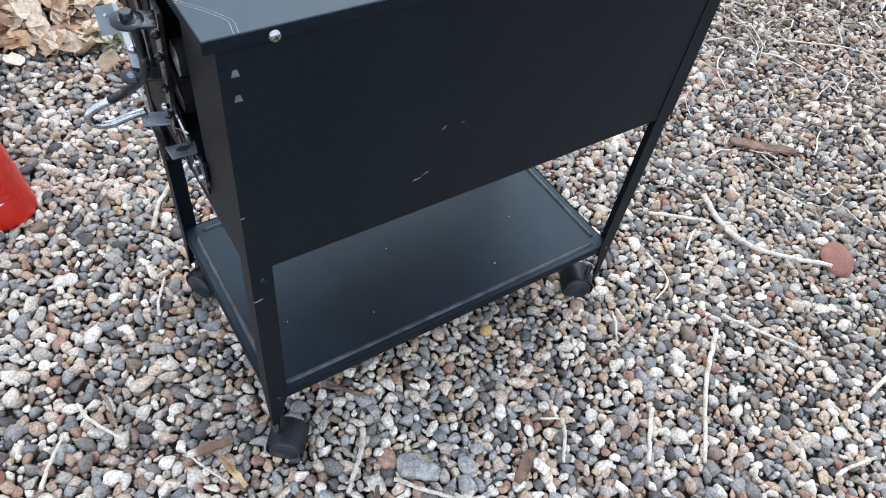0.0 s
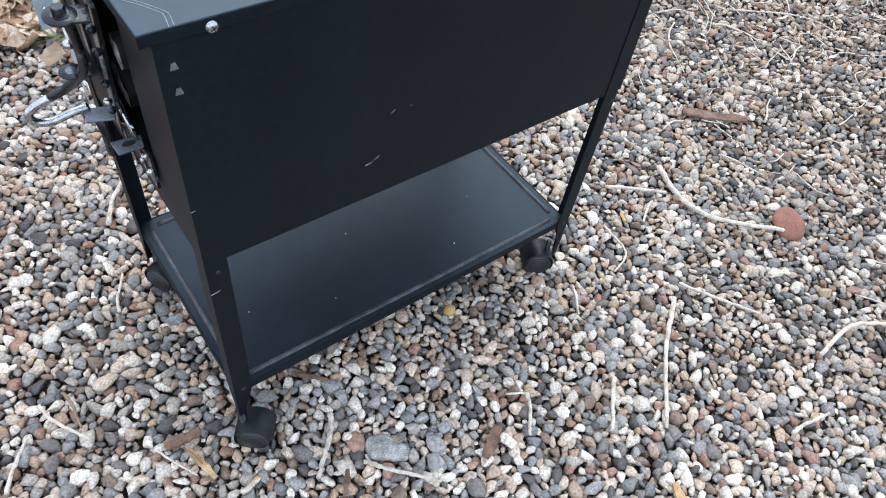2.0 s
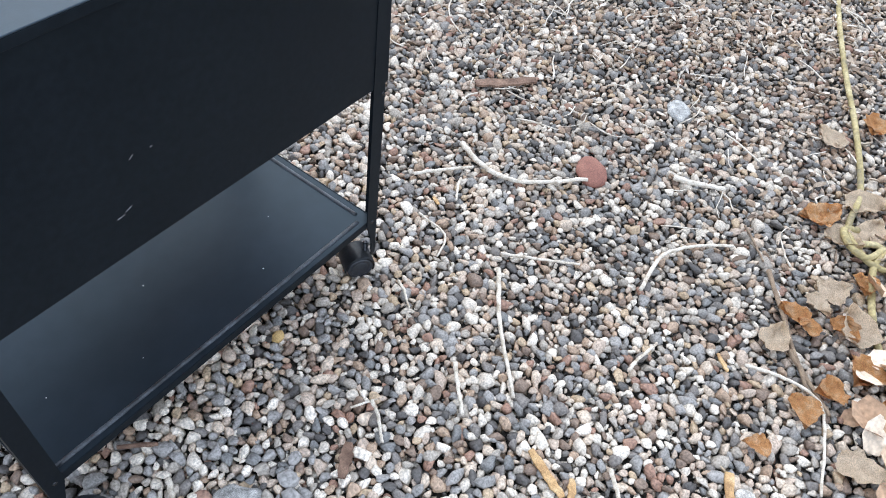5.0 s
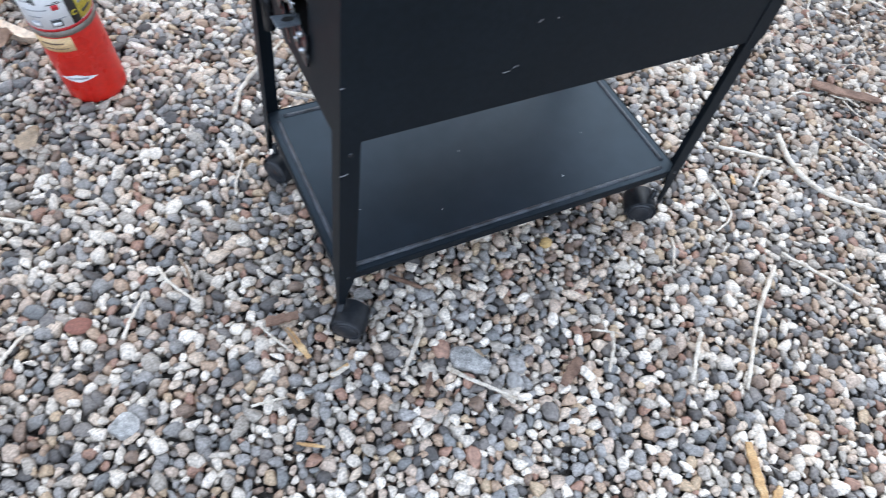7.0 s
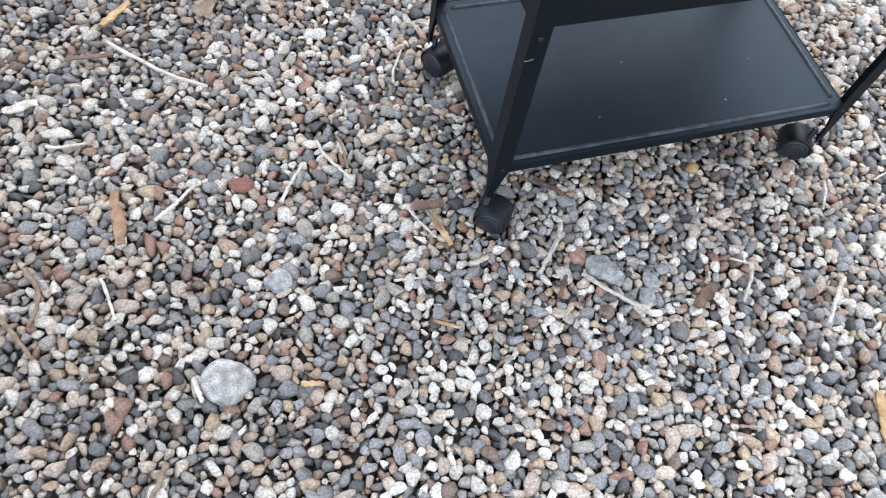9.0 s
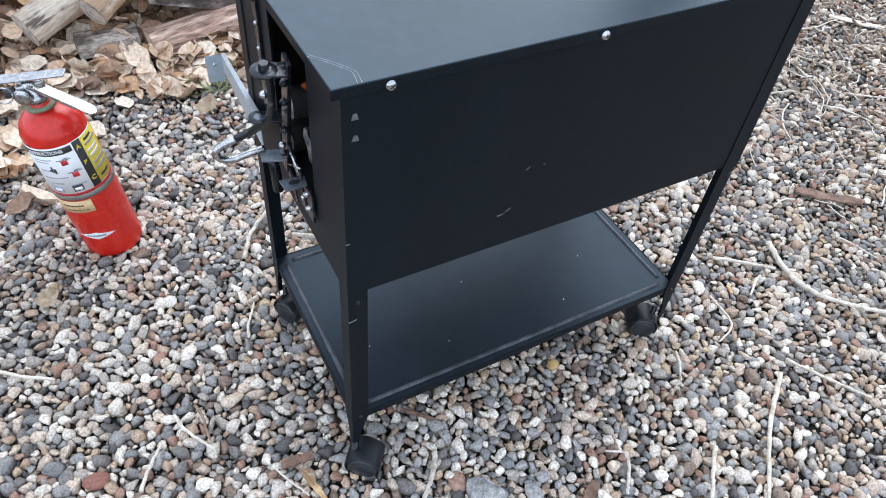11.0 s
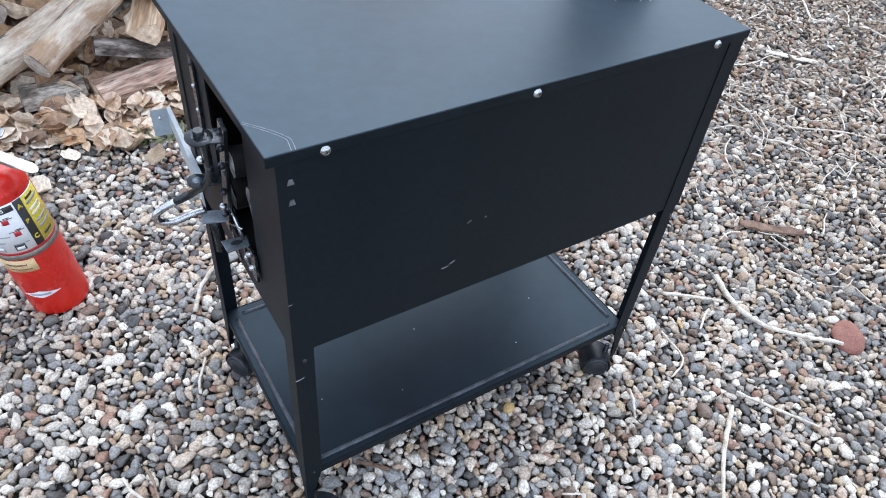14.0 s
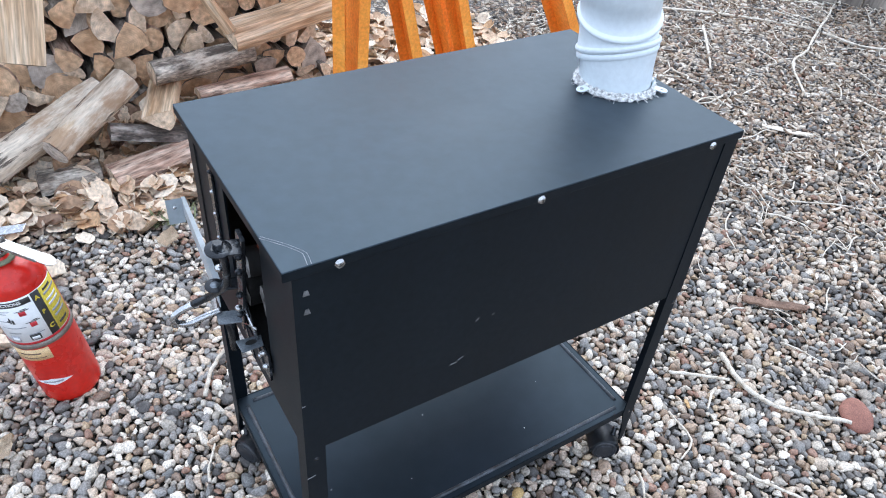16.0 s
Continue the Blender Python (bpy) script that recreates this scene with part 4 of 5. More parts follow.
def words(text, size, x, z, r, lift, turn=0.0, bold=0.0):
    """Raised flat print on the cylinder."""
    cu = bpy.data.curves.new("print", "FONT")
    cu.body, cu.size, cu.align_x, cu.align_y, cu.offset = text, size, "CENTER", "CENTER", bold
    ob = bpy.data.objects.new("print", cu)
    scene.collection.objects.link(ob)
    me = bpy.data.meshes.new_from_object(ob.evaluated_get(bpy.context.evaluated_depsgraph_get()))
    bpy.data.objects.remove(ob)
    bm = bmesh.new()
    bm.from_mesh(me)
    bmesh.ops.triangulate(bm, faces=bm.faces)
    c, s = math.cos(radians(turn)), math.sin(radians(turn))
    for v in bm.verts:
        u, w = v.co.x, v.co.y
        v.co = (x + u * c - w * s, lift, z + u * s + w * c)
    return on_cylinder(bm, r)


def extinguisher():
    r = 0.0655
    e = thing("fire_extinguisher", (-0.284, 0.799, -0.004), "red dry-chemical fire extinguisher with a chrome lever, standing on the gravel", "fire extinguisher", turn=(0, -6.5, 0))
    prof = [(0, 0.0), (0.058, 0.0), (0.064, 0.004), (r, 0.012), (r, 0.315), (0.0645, 0.330), (0.059, 0.345), (0.048, 0.358), (0.034, 0.366), (0.023, 0.370), (0.0205, 0.374), (0.0205, 0.392), (0, 0.392)]
    part("cylinder", lathe(prof, 64), RED, e, "", True)
    lab = part("label", patch(-100, 82, 0.198, 0.318, r, 0.0003), LABEL_W, e, "white, black and yellow instruction label", True)
    part("black_stripe", patch(19, 35, 0.201, 0.317, r, 0.0007), LABEL_K, lab, "", True)
    part("yellow_panel", patch(35, 82, 0.203, 0.316, r, 0.0007), LABEL_Y, lab, "", True)
    part("heading_bar", patch(-98, 16, 0.300, 0.314, r, 0.0007), LABEL_K, lab, "", True)
    part("red_border", patch(-100, 82, 0.1965, 0.2005, r, 0.0008), LABEL_R, lab, "", True)
    a = lambda deg: radians(deg) * r
    part("heading", words("INSTRUCTIONS", 0.0105, a(-32), 0.307, r, 0.0012, bold=0.0003), LABEL_W, lab)
    for ch, z in (("A", 0.300), ("B", 0.262), ("C", 0.222)):
        part("class_letter", words(ch, 0.0145, a(27), z, r, 0.0012, bold=0.0006), LABEL_Y, lab)
    for y, w0, w1, m in ((0.306, 42, 64, LABEL_K), (0.296, 40, 76, LABEL_G), (0.280, 40, 70, LABEL_W), (0.268, 40, 70, LABEL_W), (0.250, 40, 76, LABEL_G), (0.236, 40, 72, LABEL_G), (0.215, 42, 66, LABEL_K)):
        part("print_bar", patch(w0, w1, y - 0.0028, y + 0.0028, r, 0.0010, n=8), m, lab, "", True)
    for y, w0, w1 in ((0.290, -60, -25), (0.284, -60, -32), (0.262, -58, -30), (0.244, -56, -12), (0.222, -15, 12), (0.229, -50, -26)):
        part("print_bar", patch(w0, w1, y - 0.001, y + 0.001, r, 0.0010, n=8), LABEL_G, lab, "", True)
    for x, z in ((-6, 0.281), (2, 0.248)):
        b = patch(x - 6, x + 5, z - 0.007, z + 0.004, r, 0.0010, n=6)
        part("pictogram", b, LABEL_R, lab, "red pictogram", True)
        part("pictogram", patch(x - 12, x + 13, z + 0.005, z + 0.0065, r, 0.0011, n=6), LABEL_K, lab, "", True)
        part("pictogram", patch(x - 1, x + 9, z + 0.008, z + 0.0095, r, 0.0011, n=6), LABEL_K, lab, "", True)
    for x0, x1, z0, z1 in ((-34, -31, 0.258, 0.274), (-30, -26, 0.256, 0.268), (-38, -33, 0.262, 0.266)):
        part("pictogram", patch(x0, x1, z0, z1, r, 0.0011, n=4), LABEL_K, lab, "", True)
    for x in (-42, -6):
        part("icon_frame", patch(x - 9, x + 9, 0.2055, 0.2205, r, 0.0009, n=6), LABEL_K if x > -20 else LABEL_G, lab, "", True)
        part("icon", patch(x - 6.5, x + 6.5, 0.2075, 0.2150, r, 0.0012, n=6), LABEL_W, lab, "", True)
    part("strap", patch(-180, 180, 0.182, 0.1945, r, 0.0004, 0.0016, 64), STRAP, e, "dull metal strap", True)
    part("tag", patch(-72, 2, 0.145, 0.178, r, 0.0004), LABEL_C, e, "cream paper tag", True)
    part("print_bar", patch(-55, -14, 0.163, 0.167, r, 0.0008, n=8), BARKCHIP, e, "", True)
    part("print_bar", patch(-50, -8, 0.152, 0.154, r, 0.0008, n=8), BARKCHIP, e, "", True)
    bm = bmesh.new()
    n = 16
    row = [(radians(-60 + 75 * k / n) * r, 0.0105 * (1 - abs(2 * k / n - 1))) for k in range(n + 1)]
    up, lo = [bm.verts.new((x, 0.0006, 0.074 + h)) for x, h in row], [bm.verts.new((x, 0.0006, 0.074 - h)) for x, h in row]
    for k in range(n):
        q = list(dict.fromkeys((up[k], up[k + 1], lo[k + 1], lo[k])))
        bm.faces.new(q)
    bmesh.ops.remove_doubles(bm, verts=bm.verts, dist=1e-5)
    part("diamond_mark", on_cylinder(bm, r), LABEL_W, e, "white diamond mark")
    part("print_bar", patch(-42, -4, 0.072, 0.0765, r, 0.0010, n=10), LABEL_G, e, "", True)
    # valve head
    part("gasket", lathe([(0.0205, 0.376), (0.030, 0.376), (0.031, 0.379), (0.030, 0.382), (0.0205, 0.382)], 30), OLIVE, e, "", True)
    bm = lathe([(0, 0.39), (0.022, 0.39), (0.022, 0.40), (0.017, 0.404), (0.017, 0.432), (0, 0.434)], 24)
    box(-0.026, 0.026, -0.014, 0.014, 0.402, 0.430, 0.004, bm)
    part("valve_body", bm, CHROME, e, "", True)
    part("gauge", moved(lathe([(0, 0.014), (0.012, 0.0135), (0.016, 0.010), (0.017, 0.004), (0.012, 0.0)], 24), pose(-0.018, -0.012, 0.410, 90, 0, -25)), CHROME, e, "", True)
    part("hose_stub", moved(lathe([(0, 0.020), (0.009, 0.020), (0.011, 0.0)], 16), pose(-0.030, 0.004, 0.414, 0, -90)), RUBBER, e, "", True)
    # carrying lever slopes down, squeeze lever on top
    tip = [(0.095 + 0.019 * math.cos(radians(d)), 0.015 * math.sin(radians(d))) for d in range(-80, 81, 20)]
    bm = prism([(-0.012, -0.012), (0.05, -0.0125), *tip, (0.05, 0.0125), (-0.012, 0.012)], 0.0022, None, 0.0005)
    moved(bm, pose(0, 0, 0, -90))
    box(-0.012, 0.080, -0.0128, -0.0108, -0.007, 0.0005, 0.0005, bm)
    box(-0.012, 0.080, 0.0108, 0.0128, -0.007, 0.0005, 0.0005, bm)
    part("carry_handle", moved(bm, pose(0.010, -0.012, 0.424, 0, 34, -28)), CHROME, e, "long bright sloping lever")
    bm = box(-0.045, 0.082, -0.015, 0.015, -0.0018, 0.0018, 0.0012)
    for v in bm.verts:
        v.co.z += 0.010 * (v.co.x / 0.08) ** 2 * (1 if v.co.x > 0 else -1.4)
        v.co.y *= 1.0 if v.co.x < 0.05 else 0.85
    part("squeeze_lever", moved(bm, pose(-0.006, -0.006, 0.442, 0, 5, -22)), CHROME, e, "broad bright squeeze lever")
    pts = [Vector((-0.050 + 0.016 * math.cos(k * math.pi / 10), -0.018, 0.424 + 0.016 * math.sin(k * math.pi / 10))) for k in range(21)]
    part("pull_ring", tube(pts, 0.0017, 6), CHROME, e, "", True)
    e.scale = (1.0, 1.0, 1.07)


extinguisher()


# ---- stones, twigs and litter that can be told apart ----
def stone(name, x, y, dims, material, label, z=0.0, seed=0, turn=0, rough=0.25):
    v, f = ico(3)
    off = Vector((seed * 3.1, seed * 1.7, 5.0))
    v = np.array([np.array(p) * (1 + rough * noise.noise(Vector(p) * 1.1 + off) + rough * 0.35 * noise.noise(Vector(p) * 3 + off)) for p in v]) * np.array(dims)
    ob = new(name, sheet_mesh(name, v, f, material))
    ob.matrix_basis = pose(x, y, z, 0, 0, turn)
    return tagged(ob, label, "stone")


stone("boulder", -0.514, -0.217, (0.041, 0.038, 0.028), ROCK, "pale round speckled stone, larger than the gravel", 0.006, 1)
stone("flat_stone", 1.36, -0.212, (0.055, 0.042, 0.016), REDROCK, "flat red-brown stone lying among the pebbles", 0.004, 2, 40, 0.12)
stone("rough_stone", 0.200, -0.162, (0.040, 0.024, 0.016), GREYROCK, "rough blue-grey stone among the pebbles", 0.003, 3, -45, 0.5)
stone("ochre_stone", 0.478, 0.025, (0.015, 0.012, 0.010), YELSTONE, "small ochre pebble beside the cart", 0.004, 4)
stone("pink_stone", -0.438, 0.172, (0.025, 0.016, 0.011), REDROCK, "dusky pink pebble among grey gravel", 0.004, 5, -20)
stone("grey_stone", -0.40, -0.05, (0.025, 0.024, 0.014), GREYROCK, "grey speckled stone among smaller pebbles", 0.003, 6, 10, 0.3)
stone("tan_stone", 0.500, -0.673, (0.017, 0.016, 0.012), ROCK, "tan round pebble in the gravel", 0.004, 7)
stone("pale_stone", 1.766, -0.273, (0.048, 0.036, 0.014), GREYROCK, "pale grey flat stone among the pebbles", 0.004, 9, 30, 0.3)
stone("tan_stone", 0.783, -0.871, (0.022, 0.020, 0.013), ROCK, "pale round stone beside a plank splinter", 0.004, 8)


def twig(pts, r, material=TWIG, label="thin bleached twig lying on the gravel", z=0.016, seed=0, name="twig"):
    rnd = random.Random(seed + int(1000 * abs(pts[0][0])))
    p = [Vector((x, y, z + rnd.uniform(-0.003, 0.004))) for x, y in pts]
    if len(p) == 2:
        d = p[1] - p[0]
        n = Vector((-d.y, d.x, 0)) * rnd.uniform(-0.06, 0.06)
        p = [p[0], p[0].lerp(p[1], 0.35) + n, p[0].lerp(p[1], 0.7) + n * 0.4, p[1]]
    g = glide(p, 7)
    for k, q in enumerate(g):
        q.x += rnd.uniform(-1, 1) * r * 0.22
        q.y += rnd.uniform(-1, 1) * r * 0.22
    ob = new(name, finish(tube(g, r * 0.82, 8, 0.08, 0.3, seed=seed), name, material, True))
    return tagged(ob, label, "twig", "twigs on the gravel")


TWIGS = [
    ([(1.2, 0.095), (1.169, -0.003), (1.198, -0.105), (1.314, -0.223)], 0.0085),
    ([(1.027, 0.115), (1.152, 0.021)], 0.006), ([(1.094, 0.018), (1.023, -0.02)], 0.0045),
    ([(1.083, -0.494), (1.207, -0.485), (1.296, -0.533), (1.365, -0.605)], 0.006),
    ([(0.92, -0.216), (0.806, -0.3), (0.674, -0.423)], 0.0068), ([(0.661, -0.289), (0.575, -0.37)], 0.006),
    ([(0.487, -0.218), (0.434, -0.29)], 0.005), ([(0.45, -0.198), (0.495, -0.225)], 0.003), ([(0.876, -0.572), (0.979, -0.587)], 0.005),
    ([(1.056, -0.758), (1.085, -0.836), (1.073, -0.913), (0.979, -0.955), (0.88, -0.98)], 0.0048),
    ([(0.963, -0.194), (1.06, -0.351)], 0.0045), ([(1.486, -0.387), (1.532, -0.509)], 0.010),
    ([(0.934, 0.024), (0.918, -0.065), (0.853, -0.094)], 0.0038), ([(0.746, -0.069), (0.703, -0.135)], 0.0042),
    ([(0.665, -0.645), (0.533, -0.742)], 0.0055), ([(0.150, -0.049), (0.068, -0.147)], 0.0065), ([(0.150, -0.162), (0.245, -0.271)], 0.0055),
    ([(-0.052, -0.098), (-0.013, -0.089)], 0.006),
    ([(-0.599, 0.116), (-0.521, 0.181)], 0.005), ([(-0.368, 0.109), (-0.314, 0.191)], 0.0048), ([(-0.699, 0.017), (-0.679, -0.07)], 0.004),
    ([(-0.278, 0.24), (-0.226, 0.129)], 0.0045), ([(-0.66, 0.582), (-0.551, 0.477), (-0.469, 0.425)], 0.0055),
    ([(-0.028, 0.593), (0.023, 0.678), (0.152, 0.798)], 0.007), ([(-0.781, 0.325), (-0.706, 0.317)], 0.004), ([(-0.564, -0.201), (-0.556, -0.245)], 0.006),
    ([(0.10, 0.62), (0.21, 0.56), (0.30, 0.58)], 0.006),     ([(1.75, -0.42), (1.70, -0.55)], 0.0035), ([(-0.14, 0.05), (-0.10, -0.03)], 0.003),
    ([(-0.20, -0.10), (-0.14, -0.105)], 0.0035), ([(-0.09, 0.36), (-0.05, 0.45)], 0.004),
]
for k, (p, r) in enumerate(TWIGS):
    twig(p, r, seed=k)
for k, (p, r) in enumerate([([(-0.236, 0.247), (-0.23, 0.159)], 0.004), ([(-0.907, 0.049), (-0.853, -0.032), (-0.812, -0.108)], 0.006), ([(-0.821, 0.063), (-0.80, 0.01), (-0.815, -0.047)], 0.006),
                            ([(1.35, -0.70), (1.20, -0.80), (1.08, -0.89)], 0.007), ([(1.16, -0.82), (1.06, -0.94)], 0.007), ([(1.45, -0.60), (1.37, -0.68)], 0.004),
                            ([(-0.62, -0.33), (-0.68, -0.42)], 0.006), ([(-0.10, 0.03), (-0.085, -0.015)], 0.0025)]):
    twig(p, r, TWIG_B, "brown weathered twig lying on the gravel", seed=100 + k)


def splinter(a, b, w, material=SPLINTER, label="yellow split-wood splinter on the gravel", thick=0.004, z=0.013, name="wood_splinter"):
    a, b = Vector((*a, z)), Vector((*b, z + 0.004))
    d = b - a
    rnd = random.Random(int(a.x * 997) + int(b.y * 577))
    n, rows = 9, []
    bm = bmesh.new()
    s = Vector((-d.y, d.x, 0)).normalized()
    for k in range(n + 1):
        p = a.lerp(b, k / n)
        h = w / 2 * (0.22 + 0.78 * math.sin(math.pi * (0.16 + 0.70 * k / n)) ** 0.7) * rnd.uniform(0.72, 1.12)
        o = s * rnd.uniform(-0.1, 0.1) * w
        rows.append([bm.verts.new(p + o + s * u * h + Vector((0, 0, v * thick))) for u, v in ((-1, -0.4), (1, -0.5), (0.92, 0.5), (-0.1, 0.62), (-0.9, 0.4))])
    for p, q in zip(rows, rows[1:]):
        for j in range(5):
            bm.faces.new((p[j], p[(j + 1) % 5], q[(j + 1) % 5], q[j]))
    bm.faces.new(rows[0])
    bm.faces.new(rows[-1][::-1])
    bmesh.ops.recalc_face_normals(bm, faces=bm.faces)
    return tagged(new(name, finish(bm, name, material)), label, "wood splinter", "splinters on the gravel")


for a, b, w in (((0.618, -0.740), (0.90, -1.112), 0.022), ((0.811, -0.827), (0.640, -0.900), 0.024), ((0.605, -0.509), (0.562, -0.603), 0.020), ((0.565, -0.622), (0.604, -0.599), 0.018),
                ((-0.095, 0.025), (-0.076, -0.050), 0.014), ((-0.397, -0.251), (-0.359, -0.261), 0.011), ((-0.052, -0.098), (-0.016, -0.088), 0.010),
                ((-0.149, -0.191), (-0.108, -0.217), 0.006), ((-0.665, 0.634), (-0.604, 0.690), 0.018), ((1.00, 0.03), (0.985, 0.005), 0.010), ((1.02, -0.735), (1.045, -0.70), 0.010)):
    splinter(a, b, w)
splinter((-0.667, 0.198), (-0.660, 0.080), 0.024, BROWNCHIP, label="flat brown wood splinter on the gravel")
splinter((-0.733, 0.548), (-0.645, 0.542), 0.012, BARKCHIP, "brown bark splinter on the gravel")
splinter((-0.859, 0.432), (-0.794, 0.440), 0.022, TWIG, "pale wood chip on the gravel")
for a, b, w in (((1.438, 0.220), (1.572, 0.100), 0.036), ((0.396, -0.240), (0.339, -0.279), 0.024), ((0.129, 0.063), (0.178, 0.013), 0.008), ((-0.126, 0.051), (-0.065, 0.042), 0.024), ((0.12, -0.16), (0.09, -0.20), 0.012)):
    splinter(a, b, w, BARKCHIP, "red-brown flake of bark on the gravel", 0.007, name="bark_flake")


def leaf(x, y, size, material, label, turn=0, seed=0, z=0.014, tilt=6):
    """A curled dry leaf: broad near its base, pointed, with a ragged rim and a raised midrib."""
    rnd = random.Random(seed)
    bm = bmesh.new()
    n = 12
    rows = []
    curl, bend = rnd.uniform(0.08, 0.22), rnd.uniform(-0.25, 0.35)
    for k in range(n):
        u = k / (n - 1)
        w = size * 0.44 * math.sin(math.pi * (0.03 + 0.97 * u) ** 0.62) ** 0.8
        row = []
        for c in (-1, -0.66, -0.33, 0, 0.33, 0.66, 1):
            rag = rnd.uniform(0.78, 1.12) if abs(c) == 1 else 1
            h = size * (curl * c * c * (0.6 + 0.8 * u) + bend * (u - 0.5) ** 2 + 0.03 * rnd.uniform(-1, 1)) - (0.01 * size if c == 0 else 0)
            row.append(bm.verts.new((size * (u - 0.5) + 0.02 * size * rnd.uniform(-1, 1), c * w * rag, h)))
        rows.append(row)
    for p, q in zip(rows, rows[1:]):
        for m in range(6):
            bm.faces.new((p[m], p[m + 1], q[m + 1], q[m]))
    bmesh.ops.solidify(bm, geom=bm.faces[:], thickness=0.0006)
    ob = new("dry_leaf", finish(bm, "dry_leaf", material, True))
    ob.matrix_basis = pose(x, y, z, rnd.uniform(-tilt, tilt), rnd.uniform(-tilt, tilt), turn)
    return tagged(ob, label, "leaf", "dry leaves on the gravel")


PALE, RUST = "pale dry curled leaf on the gravel", "rust-brown dry curled leaf on the gravel"
for k, (x, y, s, m) in enumerate(((1.168, -0.781, 0.062, 0), (1.959, -0.658, 0.075, 0), (1.112, -0.919, 0.062, 1), (1.034, -0.896, 0.066, 1), (0.983, -1.032, 0.08, 0), (1.624, -0.746, 0.08, 1),
                                  (-0.444, 0.649, 0.050, 0), (0.90, -0.845, 0.045, 1), (2.10, -0.75, 0.09, 1), (1.30, -0.90, 0.06, 1), (1.55, -0.99, 0.09, 0), (1.37, -1.03, 0.08, 1),
                                  (1.25, -0.83, 0.045, 1), (1.70, -0.95, 0.09, 0), (1.82, -0.90, 0.08, 0), (1.14, -1.06, 0.08, 1), (1.66, -0.86, 0.07, 0), (0.06, 1.22, 0.06, 0),
                                  (1.60, -0.72, 0.06, 1), (1.46, -0.90, 0.06, 1),
                                  (1.571, -0.81, 0.075, 0), (1.397, -0.847, 0.07, 0), (1.321, -0.916, 0.085, 0), (1.259, -0.792, 0.06, 1), (1.202, -0.967, 0.075, 1), (1.327, -0.829, 0.055, 0), (1.745, -0.822, 0.09, 0))):
    leaf(x, y, s * 1.22, LEAF_RUST if m else LEAF_PALE, RUST if m else PALE, k * 67, k)


def litter(name, rng, areas, material, label, size, slim=1.0):
    """Many small curled leaves in one mesh."""
    uu, ss = np.meshgrid(np.linspace(0, 1, 4), [-1, 0, 1], indexing="ij")
    vs, fs = [], []
    count = 0
    for x0, x1, y0, y1, n, top in areas:
        for _ in range(n):
            a = size * rng.uniform(0.5, 1.4)
            w = 0.50 * slim * np.sin(np.pi * (0.10 + 0.84 * uu)) ** 0.6 * rng.uniform(0.6, 1.15)
            p = np.stack([(uu - 0.5), ss * w, rng.uniform(0.05, 0.3) * ss ** 2 + rng.uniform(-0.4, 0.4) * (uu - 0.5) ** 2], -1).reshape(-1, 3) * a
            e = Euler((rng.normal(0, 0.32), rng.normal(0, 0.32), rng.uniform(0, 6.28))).to_matrix()
            p = p @ np.array(e).T + (rng.uniform(x0, x1) + rng.normal(0, 0.12), rng.uniform(y0, y1) + rng.normal(0, 0.02 if y0 > 1.3 else 0.10), rng.uniform(0.006, top))
            vs.append(p)
            for i in range(3):
                for j in range(2):
                    fs.append([count + i * 3 + j, count + i * 3 + j + 1, count + (i + 1) * 3 + j + 1, count + (i + 1) * 3 + j])
            count += 12
    return tagged(new(name, sheet_mesh(name, np.concatenate(vs), np.array(fs), material)), label, "leaves", kind="stuff")


rng2 = np.random.default_rng(11)
litter("leaf_litter", rng2, [(-0.1, 1.0, 1.34, 1.45, 170, 0.02), (-1.5, -0.1, 1.42, 1.50, 150, 0.02), (-0.63, -0.47, 1.11, 1.27, 45, 0.03), (-1.5, 1.0, 1.44, 1.88, 1500, 0.05), (-1.0, 0.8, 1.66, 1.90, 600, 0.13), (0.6, 1.75, 1.58, 2.5, 1000, 0.05), (1.1, 2.6, -1.6, -1.0, 420, 0.03)],
       LEAFLIT, "thick bed of dry tan and brown fallen leaves", 0.066)
litter("bark_litter", rng2, [(1.8, 4.9, 0.6, 2.6, 5200, 0.02), (2.2, 4.9, -1.2, 0.7, 2200, 0.015), (1.55, 2.8, -0.9, 0.6, 520, 0.010), (0.9, 2.4, 0.5, 1.6, 420, 0.015)], DUFF, "fine brown bark and needle litter over the gravel", 0.027, 0.42)


def twig_tangle(rng, n):
    bm = bmesh.new()
    for k in range(n):
        x, y = rng.uniform(1.7, 4.7), rng.uniform(-0.5, 2.4)
        if y < 0.4 and x < 2.6:
            continue
        ang, ln = rng.uniform(0, 6.28), rng.uniform(0.12, 0.42)
        p = [Vector((x, y, 0.012))]
        for s in range(4):
            ang += rng.normal(0, 0.5)
            p.append(p[-1] + Vector((math.cos(ang), math.sin(ang), 0)) * ln / 4 + Vector((0, 0, rng.uniform(-0.004, 0.006))))
        own = tube(glide(p, 3), rng.uniform(0.0018, 0.0045), 5, 0.15, 0.5, seed=k)
        join(bm, own)
    for k in range(190):
        x, y, ang, ln = rng.uniform(1.3, 3.3), rng.uniform(-0.95, 0.8), rng.uniform(0, 6.28), rng.uniform(0.04, 0.13)
        p = [Vector((x, y, 0.011))]
        for step in range(3):
            ang += rng.normal(0, 0.3)
            p.append(p[-1] + Vector((math.cos(ang), math.sin(ang), rng.uniform(-0.03, 0.03))) * ln / 3)
        join(bm, tube(glide(p, 2), rng.uniform(0.0012, 0.003), 5, 0.15, 0.4, seed=k))
    ob = new("twig_litter", finish(bm, "twig_litter", TWIG, True))
    return tagged(ob, "tangle of bleached twigs and roots on the gravel", "twigs", kind="stuff")


